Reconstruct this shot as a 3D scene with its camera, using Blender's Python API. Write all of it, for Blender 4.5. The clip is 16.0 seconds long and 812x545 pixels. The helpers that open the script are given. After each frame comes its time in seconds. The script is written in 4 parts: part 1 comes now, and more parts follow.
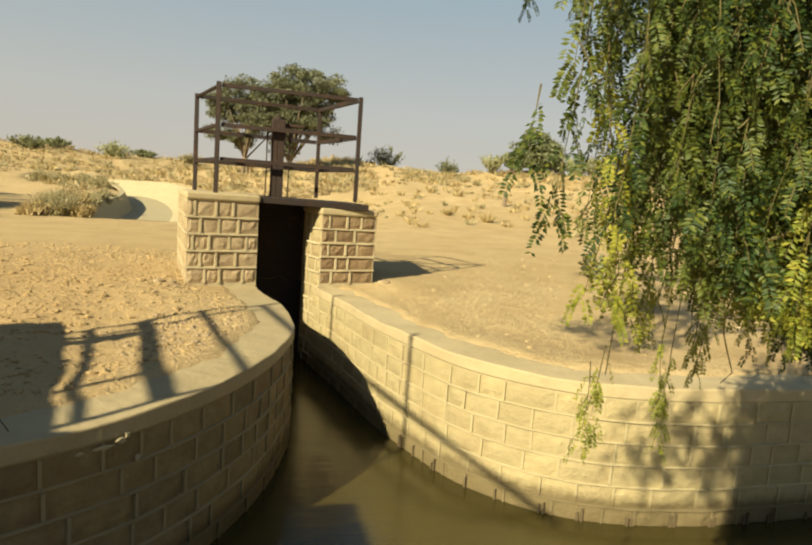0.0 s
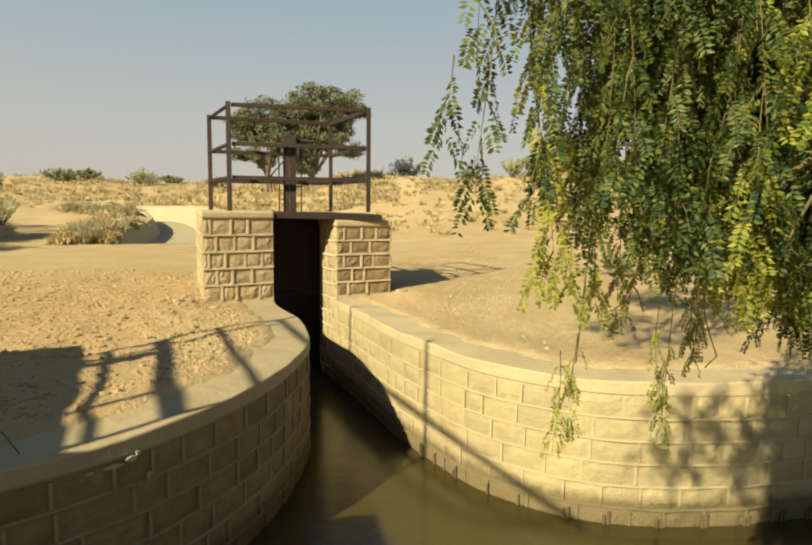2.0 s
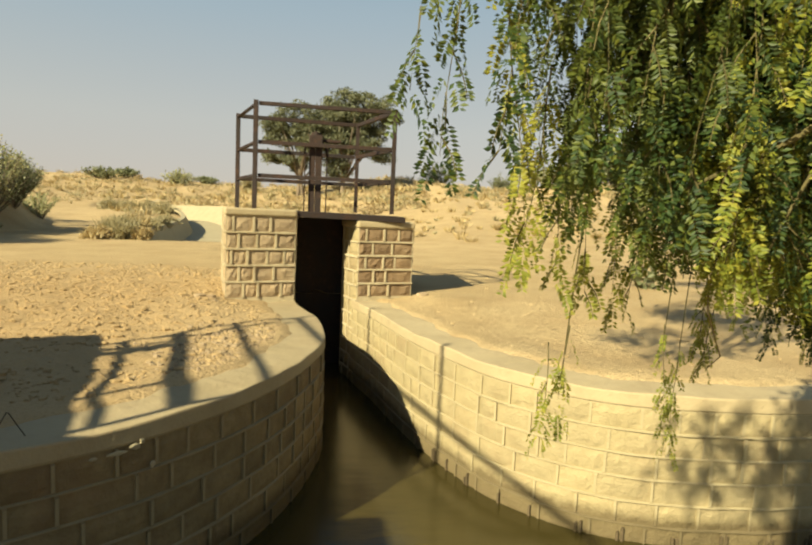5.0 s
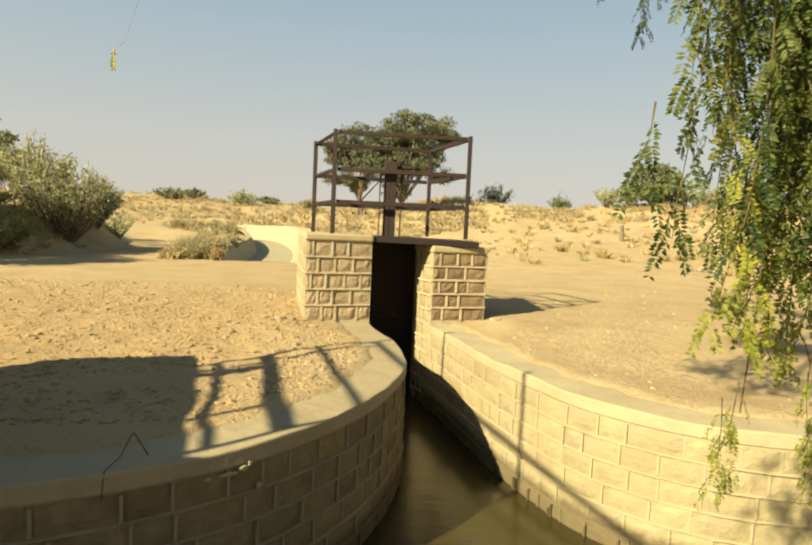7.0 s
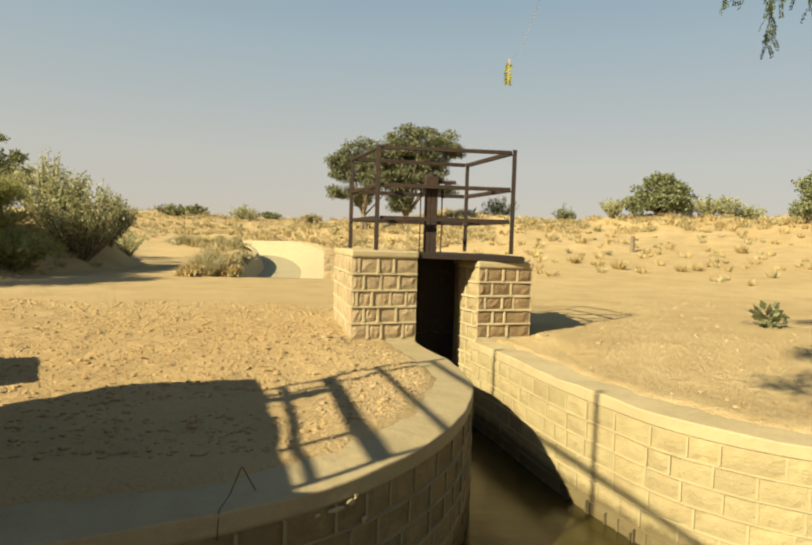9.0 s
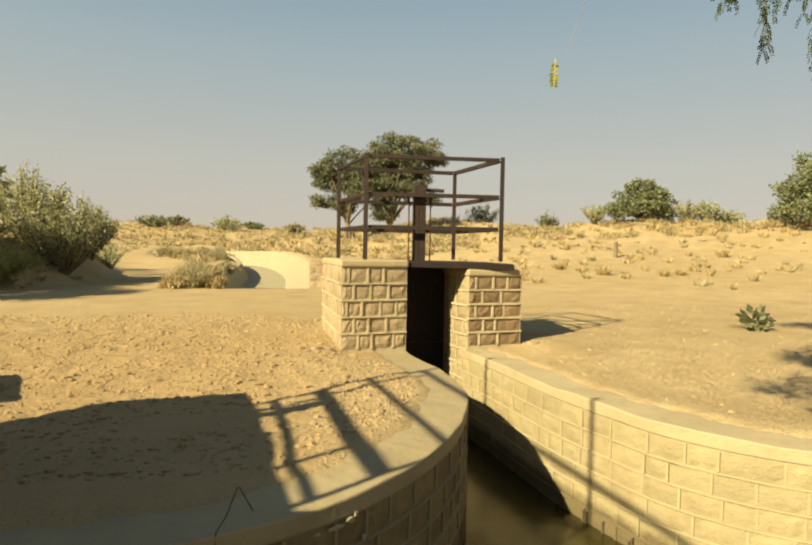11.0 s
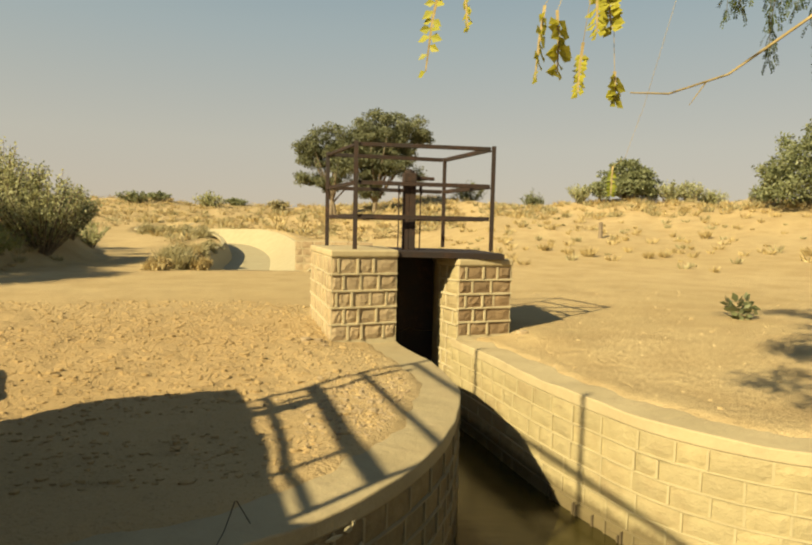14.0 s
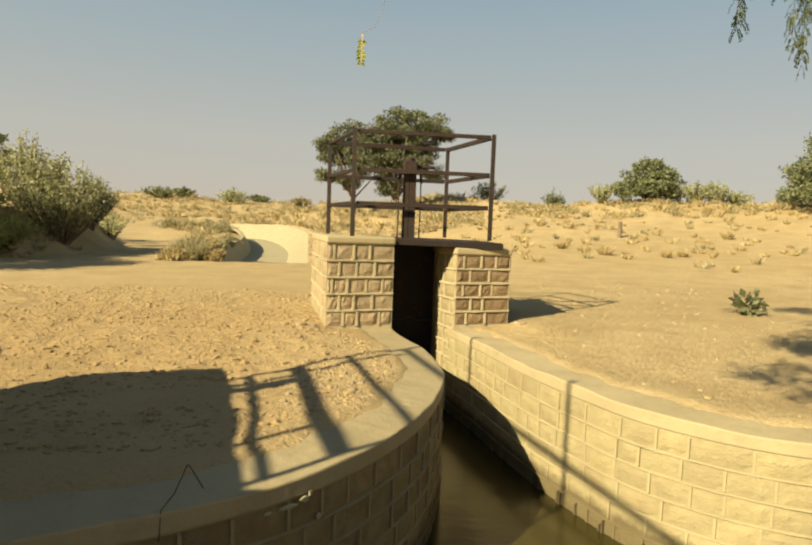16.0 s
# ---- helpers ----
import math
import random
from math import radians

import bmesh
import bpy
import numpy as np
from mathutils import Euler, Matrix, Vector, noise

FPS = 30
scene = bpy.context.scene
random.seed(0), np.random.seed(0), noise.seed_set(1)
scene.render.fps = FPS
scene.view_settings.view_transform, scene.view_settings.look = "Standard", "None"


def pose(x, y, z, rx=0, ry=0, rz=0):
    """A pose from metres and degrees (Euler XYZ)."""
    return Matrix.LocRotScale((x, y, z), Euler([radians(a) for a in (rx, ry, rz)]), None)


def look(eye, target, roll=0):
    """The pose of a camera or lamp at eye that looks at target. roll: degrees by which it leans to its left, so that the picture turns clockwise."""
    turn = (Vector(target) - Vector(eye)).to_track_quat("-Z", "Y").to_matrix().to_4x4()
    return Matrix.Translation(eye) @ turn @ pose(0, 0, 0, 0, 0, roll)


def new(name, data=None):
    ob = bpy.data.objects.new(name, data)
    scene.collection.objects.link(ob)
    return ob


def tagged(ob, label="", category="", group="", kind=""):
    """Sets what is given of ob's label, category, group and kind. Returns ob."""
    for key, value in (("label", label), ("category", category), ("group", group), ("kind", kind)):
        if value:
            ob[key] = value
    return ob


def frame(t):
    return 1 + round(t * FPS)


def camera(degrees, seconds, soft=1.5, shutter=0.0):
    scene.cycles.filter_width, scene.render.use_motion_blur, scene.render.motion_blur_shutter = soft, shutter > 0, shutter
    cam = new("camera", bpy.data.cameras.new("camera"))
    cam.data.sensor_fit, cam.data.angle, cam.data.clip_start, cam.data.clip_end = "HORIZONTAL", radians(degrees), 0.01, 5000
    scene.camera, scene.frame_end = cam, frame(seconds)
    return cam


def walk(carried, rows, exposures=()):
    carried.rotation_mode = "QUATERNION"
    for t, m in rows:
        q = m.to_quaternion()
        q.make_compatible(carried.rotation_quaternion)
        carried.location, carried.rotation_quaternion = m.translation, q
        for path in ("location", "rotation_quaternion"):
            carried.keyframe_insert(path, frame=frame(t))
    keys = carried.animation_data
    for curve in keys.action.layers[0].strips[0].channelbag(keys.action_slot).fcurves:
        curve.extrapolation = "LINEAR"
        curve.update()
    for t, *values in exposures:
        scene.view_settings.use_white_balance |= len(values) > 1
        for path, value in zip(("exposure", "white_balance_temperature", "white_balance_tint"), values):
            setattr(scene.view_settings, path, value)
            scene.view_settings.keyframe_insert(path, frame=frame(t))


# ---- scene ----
cam = camera(67.8, 16.0, soft=2.2)
PATH = [
    (0, (0.308, -6.655, 0.973), (0.828, -4.74, 0.728), 4.1),
    (0.5, (0.309, -6.666, 0.961), (0.786, -4.738, 0.725), 3.9),
    (1, (0.332, -6.638, 0.951), (0.761, -4.7, 0.702), 2.8),
    (1.5, (0.407, -6.647, 0.977), (0.762, -4.689, 0.771), 0.7),
    (2, (0.44, -6.656, 0.946), (0.869, -4.714, 0.731), 0.7),
    (2.5, (0.44, -6.664, 0.926), (0.805, -4.711, 0.696), 0.3),
    (3, (0.46, -6.76, 0.947), (0.814, -4.803, 0.731), 1.2),
    (3.2, (0.47, -6.783, 0.924), (0.869, -4.839, 0.672), 2.8),
    (5.3, (0.53, -6.586, 0.897), (0.863, -4.621, 0.726), 2.4),
    (5.5, (0.514, -6.568, 0.895), (0.945, -4.621, 0.745), 2.7),
    (6, (0.504, -6.67, 0.905), (1.043, -4.753, 0.719), 2.8),
    (6.5, (0.45, -6.693, 0.947), (0.884, -4.747, 0.797), 2.6),
    (7, (0.309, -6.662, 0.958), (0.464, -4.673, 0.818), 2.6),
    (7.5, (0.152, -6.654, 0.914), (0.012, -4.662, 0.795), 6.0),
    (8, (0.035, -6.589, 0.924), (-0.327, -4.629, 0.762), 2.4),
    (8.5, (-0.07, -6.564, 0.961), (-0.417, -4.599, 0.827), 2.6),
    (9, (-0.184, -6.5, 0.969), (-0.026, -4.509, 0.872), 1.8),
    (9.2, (-0.227, -6.487, 0.976), (0.029, -4.506, 0.881), 1.4),
    (11.3, (-0.24, -6.431, 0.974), (-0.043, -4.441, 0.906), 0.7),
    (11.5, (-0.241, -6.417, 0.994), (-0.05, -4.428, 0.914), 0.3),
    (12, (-0.268, -6.357, 1.058), (-0.157, -4.36, 1.074), 1.2),
    (12.5, (-0.31, -6.383, 1.139), (-0.217, -4.386, 1.122), 3.2),
    (13, (-0.336, -6.386, 1.173), (-0.219, -4.389, 1.156), 1.9),
    (13.5, (-0.348, -6.414, 1.173), (-0.243, -4.417, 1.129), 2.0),
    (14, (-0.298, -6.389, 1.113), (-0.035, -4.412, 0.968), 1.3),
    (14.5, (-0.251, -6.38, 1.058), (0.066, -4.419, 0.823), -0.4),
    (15, (-0.211, -6.364, 1.04), (-0.022, -4.383, 0.843), -1.2),
    (15.5, (-0.138, -6.383, 1.018), (-0.036, -4.39, 0.894), 1.4),
    (16, (-0.029, -6.414, 0.997), (0.161, -4.429, 0.848), 2.1),
]
walk(cam, [(t, look(eye, target, roll)) for t, eye, target, roll in PATH], [(0, 1.11, 6600, 10), (5.5, 1.20, 6500, 10), (8.0, 1.37, 6700, 10), (9.2, 1.15, 6700, 10), (12.5, 1.14, 7250, 10), (14.5, 1.04, 7300, 10), (16, 1.08, 6850, 10)])

# ---- light ----
SUN_DIR = Vector((0.765, 0.644, -0.625)).normalized()  # the way that sunlight travels
world = bpy.data.worlds.new("sky")
scene.world = world
world.use_nodes = True
wn = world.node_tree.nodes
sky = wn.new("ShaderNodeTexSky")
sky.sky_type = "NISHITA"
sky.sun_disc = False
sky.sun_elevation = math.atan2(0.625, 1.0)
sky.sun_rotation = math.atan2(-0.765, -0.644)
sky.air_density, sky.dust_density, sky.ozone_density = 0.75, 0.5, 0.6
wn["Background"].inputs["Strength"].default_value = 0.060
# dusty haze, pinkish at the horizon and clearer above, that thins with height
ways, split, haze, veil = wn.new("ShaderNodeTexCoord"), wn.new("ShaderNodeSeparateXYZ"), wn.new("ShaderNodeMapRange"), wn.new("ShaderNodeMix")
veil.data_type = "RGBA"
haze.inputs["From Min"].default_value, haze.inputs["From Max"].default_value = 0.30, 0.85
haze.inputs["To Min"].default_value, haze.inputs["To Max"].default_value = 0.90, 0.10
dust = wn.new("ShaderNodeValToRGB")
for k, (high, tone) in enumerate(((0.0, (0.90, 0.78, 0.65)), (0.13, (0.84, 0.84, 0.75)), (0.29, (0.60, 0.745, 0.80)), (0.42, (0.44, 0.65, 0.76)))):
    stop = dust.color_ramp.elements[k] if k < 1 else dust.color_ramp.elements.new(high)
    stop.position, stop.color = high, (*tone, 1)
dust.color_ramp.elements.remove(dust.color_ramp.elements[-1])
glow = wn.new("ShaderNodeVectorMath")
glow.operation = "SCALE"
glow.inputs["Scale"].default_value = 4.75
wl = world.node_tree.links
wl.new(ways.outputs["Generated"], split.inputs[0])
wl.new(split.outputs["Z"], haze.inputs["Value"])
wl.new(split.outputs["Z"], dust.inputs["Fac"])
wl.new(dust.outputs["Color"], glow.inputs[0])
wl.new(glow.outputs[0], veil.inputs[7])
wl.new(haze.outputs["Result"], veil.inputs[0])
wl.new(sky.outputs["Color"], veil.inputs[6])
wl.new(veil.outputs[2], wn["Background"].inputs["Color"])
lamp = bpy.data.lights.new("sun", "SUN")
lamp.energy, lamp.angle, lamp.color = 5.0, radians(0.6), (1.0, 0.90, 0.62)
sun = new("sun", lamp)
sun.matrix_basis = look((-40, -40, 40), Vector((-40, -40, 40)) + SUN_DIR)


# ---- materials ----
class Nodes:
    """A small builder for one node material."""

    def __init__(self, name):
        self.mat = bpy.data.materials.new(name)
        self.mat.use_nodes = True
        self.tree = self.mat.node_tree
        self.bsdf = self.tree.nodes["Principled BSDF"]
        self.coord = self.add("ShaderNodeTexCoord").outputs["Object"]

    def add(self, kind, **inputs):
        node = self.tree.nodes.new(kind)
        for key, value in inputs.items():
            node.inputs[key].default_value = value
        return node

    def link(self, a, b):
        self.tree.links.new(a, b)

    def noise(self, scale, detail=4.0, rough=0.55, vector=None):
        node = self.add("ShaderNodeTexNoise", Scale=scale, Detail=detail, Roughness=rough)
        self.link(vector or self.coord, node.inputs["Vector"])
        return node.outputs["Fac"]

    def ramp(self, fac, stops):
        node = self.add("ShaderNodeValToRGB")
        ends = node.color_ramp.elements
        while len(ends) < len(stops):
            ends.new(0.5)
        for end, (at, colour) in zip(ends, stops):
            end.position, end.color = at, (*colour, 1)
        self.link(fac, node.inputs["Fac"])
        return node.outputs["Color"]

    def mix(self, fac, a, b, blend="MIX"):
        node = self.add("ShaderNodeMix")
        node.data_type, node.blend_type = "RGBA", blend
        for value, slot in ((fac, 0), (a, 6), (b, 7)):
            if isinstance(value, (int, float)):
                node.inputs[slot].default_value = value
            elif isinstance(value, tuple):
                node.inputs[slot].default_value = (*value, 1)
            else:
                self.link(value, node.inputs[slot])
        return node.outputs[2]

    def maths(self, op, a, b=0.0):
        node = self.add("ShaderNodeMath")
        node.operation = op
        for value, slot in ((a, 0), (b, 1)):
            if isinstance(value, (int, float)):
                node.inputs[slot].default_value = value
            else:
                self.link(value, node.inputs[slot])
        return node.outputs[0]

    def done(self, colour, rough=0.9, metal=0.0, bump=None, strength=0.3, depth=0.02, spec=0.3):
        if isinstance(colour, tuple):
            self.bsdf.inputs["Base Color"].default_value = (*colour, 1)
        else:
            self.link(colour, self.bsdf.inputs["Base Color"])
        if isinstance(rough, (int, float)):
            self.bsdf.inputs["Roughness"].default_value = rough
        else:
            self.link(rough, self.bsdf.inputs["Roughness"])
        self.bsdf.inputs["Metallic"].default_value = metal
        self.bsdf.inputs["Specular IOR Level"].default_value = spec
        if bump is not None:
            node = self.add("ShaderNodeBump", Strength=strength, Distance=depth)
            self.link(bump, node.inputs["Height"])
            self.link(node.outputs["Normal"], self.bsdf.inputs["Normal"])
        return self.mat


def sand_material():
    n = Nodes("sand")
    big, mid, fine = n.noise(0.12, 5), n.noise(1.3, 6), n.noise(28, 5, 0.7)
    c = n.ramp(big, [(0.3, (0.355, 0.258, 0.122)), (0.7, (0.435, 0.326, 0.172))])
    # browner earth on the trodden bank west of the gate
    axes = n.add("ShaderNodeSeparateXYZ")
    n.link(n.coord, axes.inputs[0])
    west = n.add("ShaderNodeMapRange", **{"From Min": 1.6, "From Max": -0.6})
    n.link(n.maths("ADD", axes.outputs["X"], n.maths("MULTIPLY", mid, 1.2)), west.inputs["Value"])
    south = n.add("ShaderNodeMapRange", **{"From Min": 5.0, "From Max": 1.0})
    n.link(n.maths("ADD", axes.outputs["Y"], n.maths("MULTIPLY", mid, 2.0)), south.inputs["Value"])
    c = n.mix(n.maths("MULTIPLY", n.maths("MULTIPLY", west.outputs[0], south.outputs[0]), 0.85), c, (0.335, 0.222, 0.100))
    c = n.mix(n.ramp(mid, [(0.42, (0, 0, 0)), (0.66, (1, 1, 1))]), c, n.mix(0.6, c, (0.27, 0.18, 0.08)))
    c = n.mix(n.maths("MULTIPLY", fine, 0.4), c, (0.44, 0.34, 0.18))
    speck = n.ramp(n.noise(60, 4, 0.7), [(0.34, (1, 1, 1)), (0.44, (0, 0, 0))])
    c = n.mix(n.maths("MULTIPLY", speck, 0.55), c, (0.15, 0.10, 0.045))
    h = n.maths("ADD", n.maths("MULTIPLY", n.noise(11, 6, 0.7), 0.8), n.maths("MULTIPLY", fine, 0.3))
    return n.done(c, 0.95, 0, h, 0.75, 0.05, 0.1)


def tide(n, c):
    """A ragged wet mark with silt just over the water."""
    axes = n.add("ShaderNodeSeparateXYZ")
    n.link(n.coord, axes.inputs[0])
    wet = n.add("ShaderNodeMapRange", **{"From Min": -0.87, "From Max": -0.94})
    n.link(n.maths("ADD", axes.outputs["Z"], n.maths("MULTIPLY", n.noise(9, 5, 0.7), -0.16)), wet.inputs["Value"])
    return n.mix(n.maths("MULTIPLY", wet.outputs[0], 0.75), c, (0.085, 0.062, 0.028))


def stone_material(name, tint, dark, stain, vary=1.0, damp=False):
    n = Nodes(name)
    info = n.add("ShaderNodeObjectInfo")
    c = n.ramp(n.noise(9, 6, 0.65), [(0.28, dark), (0.72, tint)])
    own = n.ramp(info.outputs["Random"], [(0.0, (0.82, 0.80, 0.77)), (0.5, (0.97, 0.96, 0.93)), (1.0, (1.10, 1.07, 1.0))])
    c = n.mix(vary, c, own, "MULTIPLY")
    patch = n.ramp(n.noise(1.7, 5, 0.7), [(0.50, (0, 0, 0)), (0.66, (1, 1, 1))])
    c = n.mix(n.maths("MULTIPLY", patch, stain), c, (0.20, 0.12, 0.06))
    if damp:
        c = tide(n, c)
    h = n.maths("ADD", n.noise(22, 6, 0.7), n.maths("MULTIPLY", n.noise(90, 3), 0.3))
    return n.done(c, 0.92, 0, h, 0.7, 0.02, 0.15)


def plaster_material(name, a, b, stain=(0.21, 0.15, 0.085), amount=0.5, damp=False):
    n = Nodes(name)
    c = n.ramp(n.noise(2.2, 6, 0.6), [(0.3, a), (0.7, b)])
    c = n.mix(n.maths("MULTIPLY", n.ramp(n.noise(5.5, 6, 0.7), [(0.5, (0, 0, 0)), (0.72, (1, 1, 1))]), amount), c, stain)
    c = n.mix(n.maths("MULTIPLY", n.noise(60, 4, 0.7), 0.25), c, (0.25, 0.19, 0.11))
    if damp:
        c = tide(n, c)
    h = n.maths("ADD", n.noise(12, 6, 0.65), n.maths("MULTIPLY", n.noise(80, 3), 0.4))
    return n.done(c, 0.9, 0, h, 0.45, 0.015, 0.2)


def rust_material():
    n = Nodes("rusty_iron")
    c = n.ramp(n.noise(14, 6, 0.7), [(0.3, (0.018, 0.011, 0.008)), (0.55, (0.034, 0.018, 0.011)), (0.75, (0.080, 0.036, 0.019))])
    c = n.mix(n.ramp(n.noise(3, 4), [(0.45, (0, 0, 0)), (0.6, (1, 1, 1))]), c, (0.024, 0.017, 0.014))
    return n.done(c, 0.72, 0.25, n.noise(70, 4), 0.35, 0.004, 0.4)


def water_material():
    n = Nodes("silty_water")
    c = n.ramp(n.noise(0.5, 3), [(0.3, (0.036, 0.029, 0.008)), (0.7, (0.056, 0.044, 0.012))])
    mapping = n.add("ShaderNodeMapping")
    mapping.inputs["Scale"].default_value = (1.0, 2.4, 1.0)
    n.link(n.coord, mapping.inputs["Vector"])
    h = n.noise(3.5, 3, 0.5, mapping.outputs["Vector"])
    return n.done(c, 0.2, 0, h, 0.12, 0.03, 0.5)


def leaf_material(name, dark, mid, light, clear=0.35, scale=1.6):
    n = Nodes(name)
    geo = n.add("ShaderNodeNewGeometry")
    rnd = geo.outputs["Random Per Island"]
    c = n.ramp(rnd, [(0.0, dark), (0.6, mid), (1.0, light)])
    c = n.mix(n.ramp(n.noise(scale, 3), [(0.50, (0, 0, 0)), (0.70, (1, 1, 1))]), c, light)
    n.done(c, 0.55, 0, None, spec=0.35)
    lit = n.add("ShaderNodeBsdfTranslucent")
    n.link(n.mix(0.5, c, (light[0] * 1.6, light[1] * 1.5, light[2])), lit.inputs["Color"])
    both = n.add("ShaderNodeMixShader", Fac=clear)
    n.link(n.bsdf.outputs[0], both.inputs[1])
    n.link(lit.outputs[0], both.inputs[2])
    n.link(both.outputs[0], n.tree.nodes["Material Output"].inputs["Surface"])
    return n.mat


def bark_material(name, a, b):
    n = Nodes(name)
    return n.done(n.ramp(n.noise(18, 5, 0.7), [(0.3, a), (0.7, b)]), 0.9, 0, n.noise(40, 5), 0.6, 0.01, 0.1)


SAND = sand_material()
STONE = stone_material("pale_sandstone", (0.42, 0.33, 0.205), (0.26, 0.195, 0.118), 0.28, 0.9)
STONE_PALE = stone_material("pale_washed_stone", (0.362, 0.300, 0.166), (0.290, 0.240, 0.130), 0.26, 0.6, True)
# olive stone, darkened further for the wall and pier that stand in shade
STONE_SHADE = stone_material("olive_stone_shaded", (0.255, 0.195, 0.10), (0.155, 0.112, 0.055), 0.35, 1.0, True)
STONE_BROWN = stone_material("weathered_brown_stone", (0.27, 0.195, 0.115), (0.15, 0.10, 0.055), 0.5)
MORTAR = plaster_material("cement_pointing", (0.385, 0.325, 0.195), (0.46, 0.39, 0.245))
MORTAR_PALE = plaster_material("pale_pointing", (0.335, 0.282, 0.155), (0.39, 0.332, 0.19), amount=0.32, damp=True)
# pointing for the same places, with shade put into its colour
MORTAR_SHADE = plaster_material("pointing_shaded", (0.225, 0.178, 0.092), (0.285, 0.226, 0.12), damp=True)
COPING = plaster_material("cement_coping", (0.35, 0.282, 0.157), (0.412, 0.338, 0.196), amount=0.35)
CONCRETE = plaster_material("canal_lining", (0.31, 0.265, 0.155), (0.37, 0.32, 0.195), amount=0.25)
# dusty coping of the left bank, its shade partly painted in
COPING_DUSTY_SHADE = plaster_material("dusty_coping_shaded", (0.285, 0.228, 0.125), (0.345, 0.28, 0.16), amount=0.45)
RUST = rust_material()
WET = plaster_material("wet_silt", (0.05, 0.038, 0.02), (0.09, 0.068, 0.035))
WATER = water_material()
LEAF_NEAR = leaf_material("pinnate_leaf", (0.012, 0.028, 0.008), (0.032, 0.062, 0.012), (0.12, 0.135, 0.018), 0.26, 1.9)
LEAF_GREY = leaf_material("grey_green_leaf", (0.085, 0.100, 0.045), (0.14, 0.155, 0.072), (0.22, 0.23, 0.12), 0.3)
LEAF_ACACIA = leaf_material("acacia_leaf", (0.07, 0.08, 0.044), (0.12, 0.132, 0.072), (0.19, 0.195, 0.11), 0.32)
LEAF_BROOM = leaf_material("broom_green", (0.14, 0.15, 0.05), (0.22, 0.225, 0.075), (0.31, 0.30, 0.12), 0.4)
LEAF_PALE = leaf_material("pale_milkweed_leaf", (0.20, 0.21, 0.10), (0.30, 0.305, 0.155), (0.41, 0.40, 0.23), 0.36)
LEAF_DARK = leaf_material("dark_green_leaf", (0.025, 0.040, 0.018), (0.05, 0.072, 0.03), (0.10, 0.12, 0.05), 0.28)
GREY_STRAW = leaf_material("grey_straw", (0.19, 0.165, 0.085), (0.29, 0.25, 0.13), (0.39, 0.34, 0.19), 0.25)
BROWN_SCRUB = leaf_material("brown_scrub", (0.21, 0.155, 0.08), (0.30, 0.23, 0.12), (0.40, 0.32, 0.17), 0.25)
# yellow-green leaf, brightened so that outer sprays look sunlit
LEAF_YELLOW = leaf_material("yellow_sunlit_leaf", (0.10, 0.14, 0.018), (0.20, 0.23, 0.028), (0.34, 0.32, 0.045), 0.42)
STRAW = leaf_material("dry_straw", (0.22, 0.16, 0.07), (0.36, 0.27, 0.12), (0.48, 0.38, 0.19), 0.2)
BARK = bark_material("grey_bark", (0.10, 0.075, 0.05), (0.24, 0.19, 0.13))
TWIG_DARK = bark_material("dark_green_twig", (0.06, 0.055, 0.022), (0.15, 0.125, 0.055))
TWIG = bark_material("green_brown_twig", (0.16, 0.12, 0.06), (0.34, 0.27, 0.13))


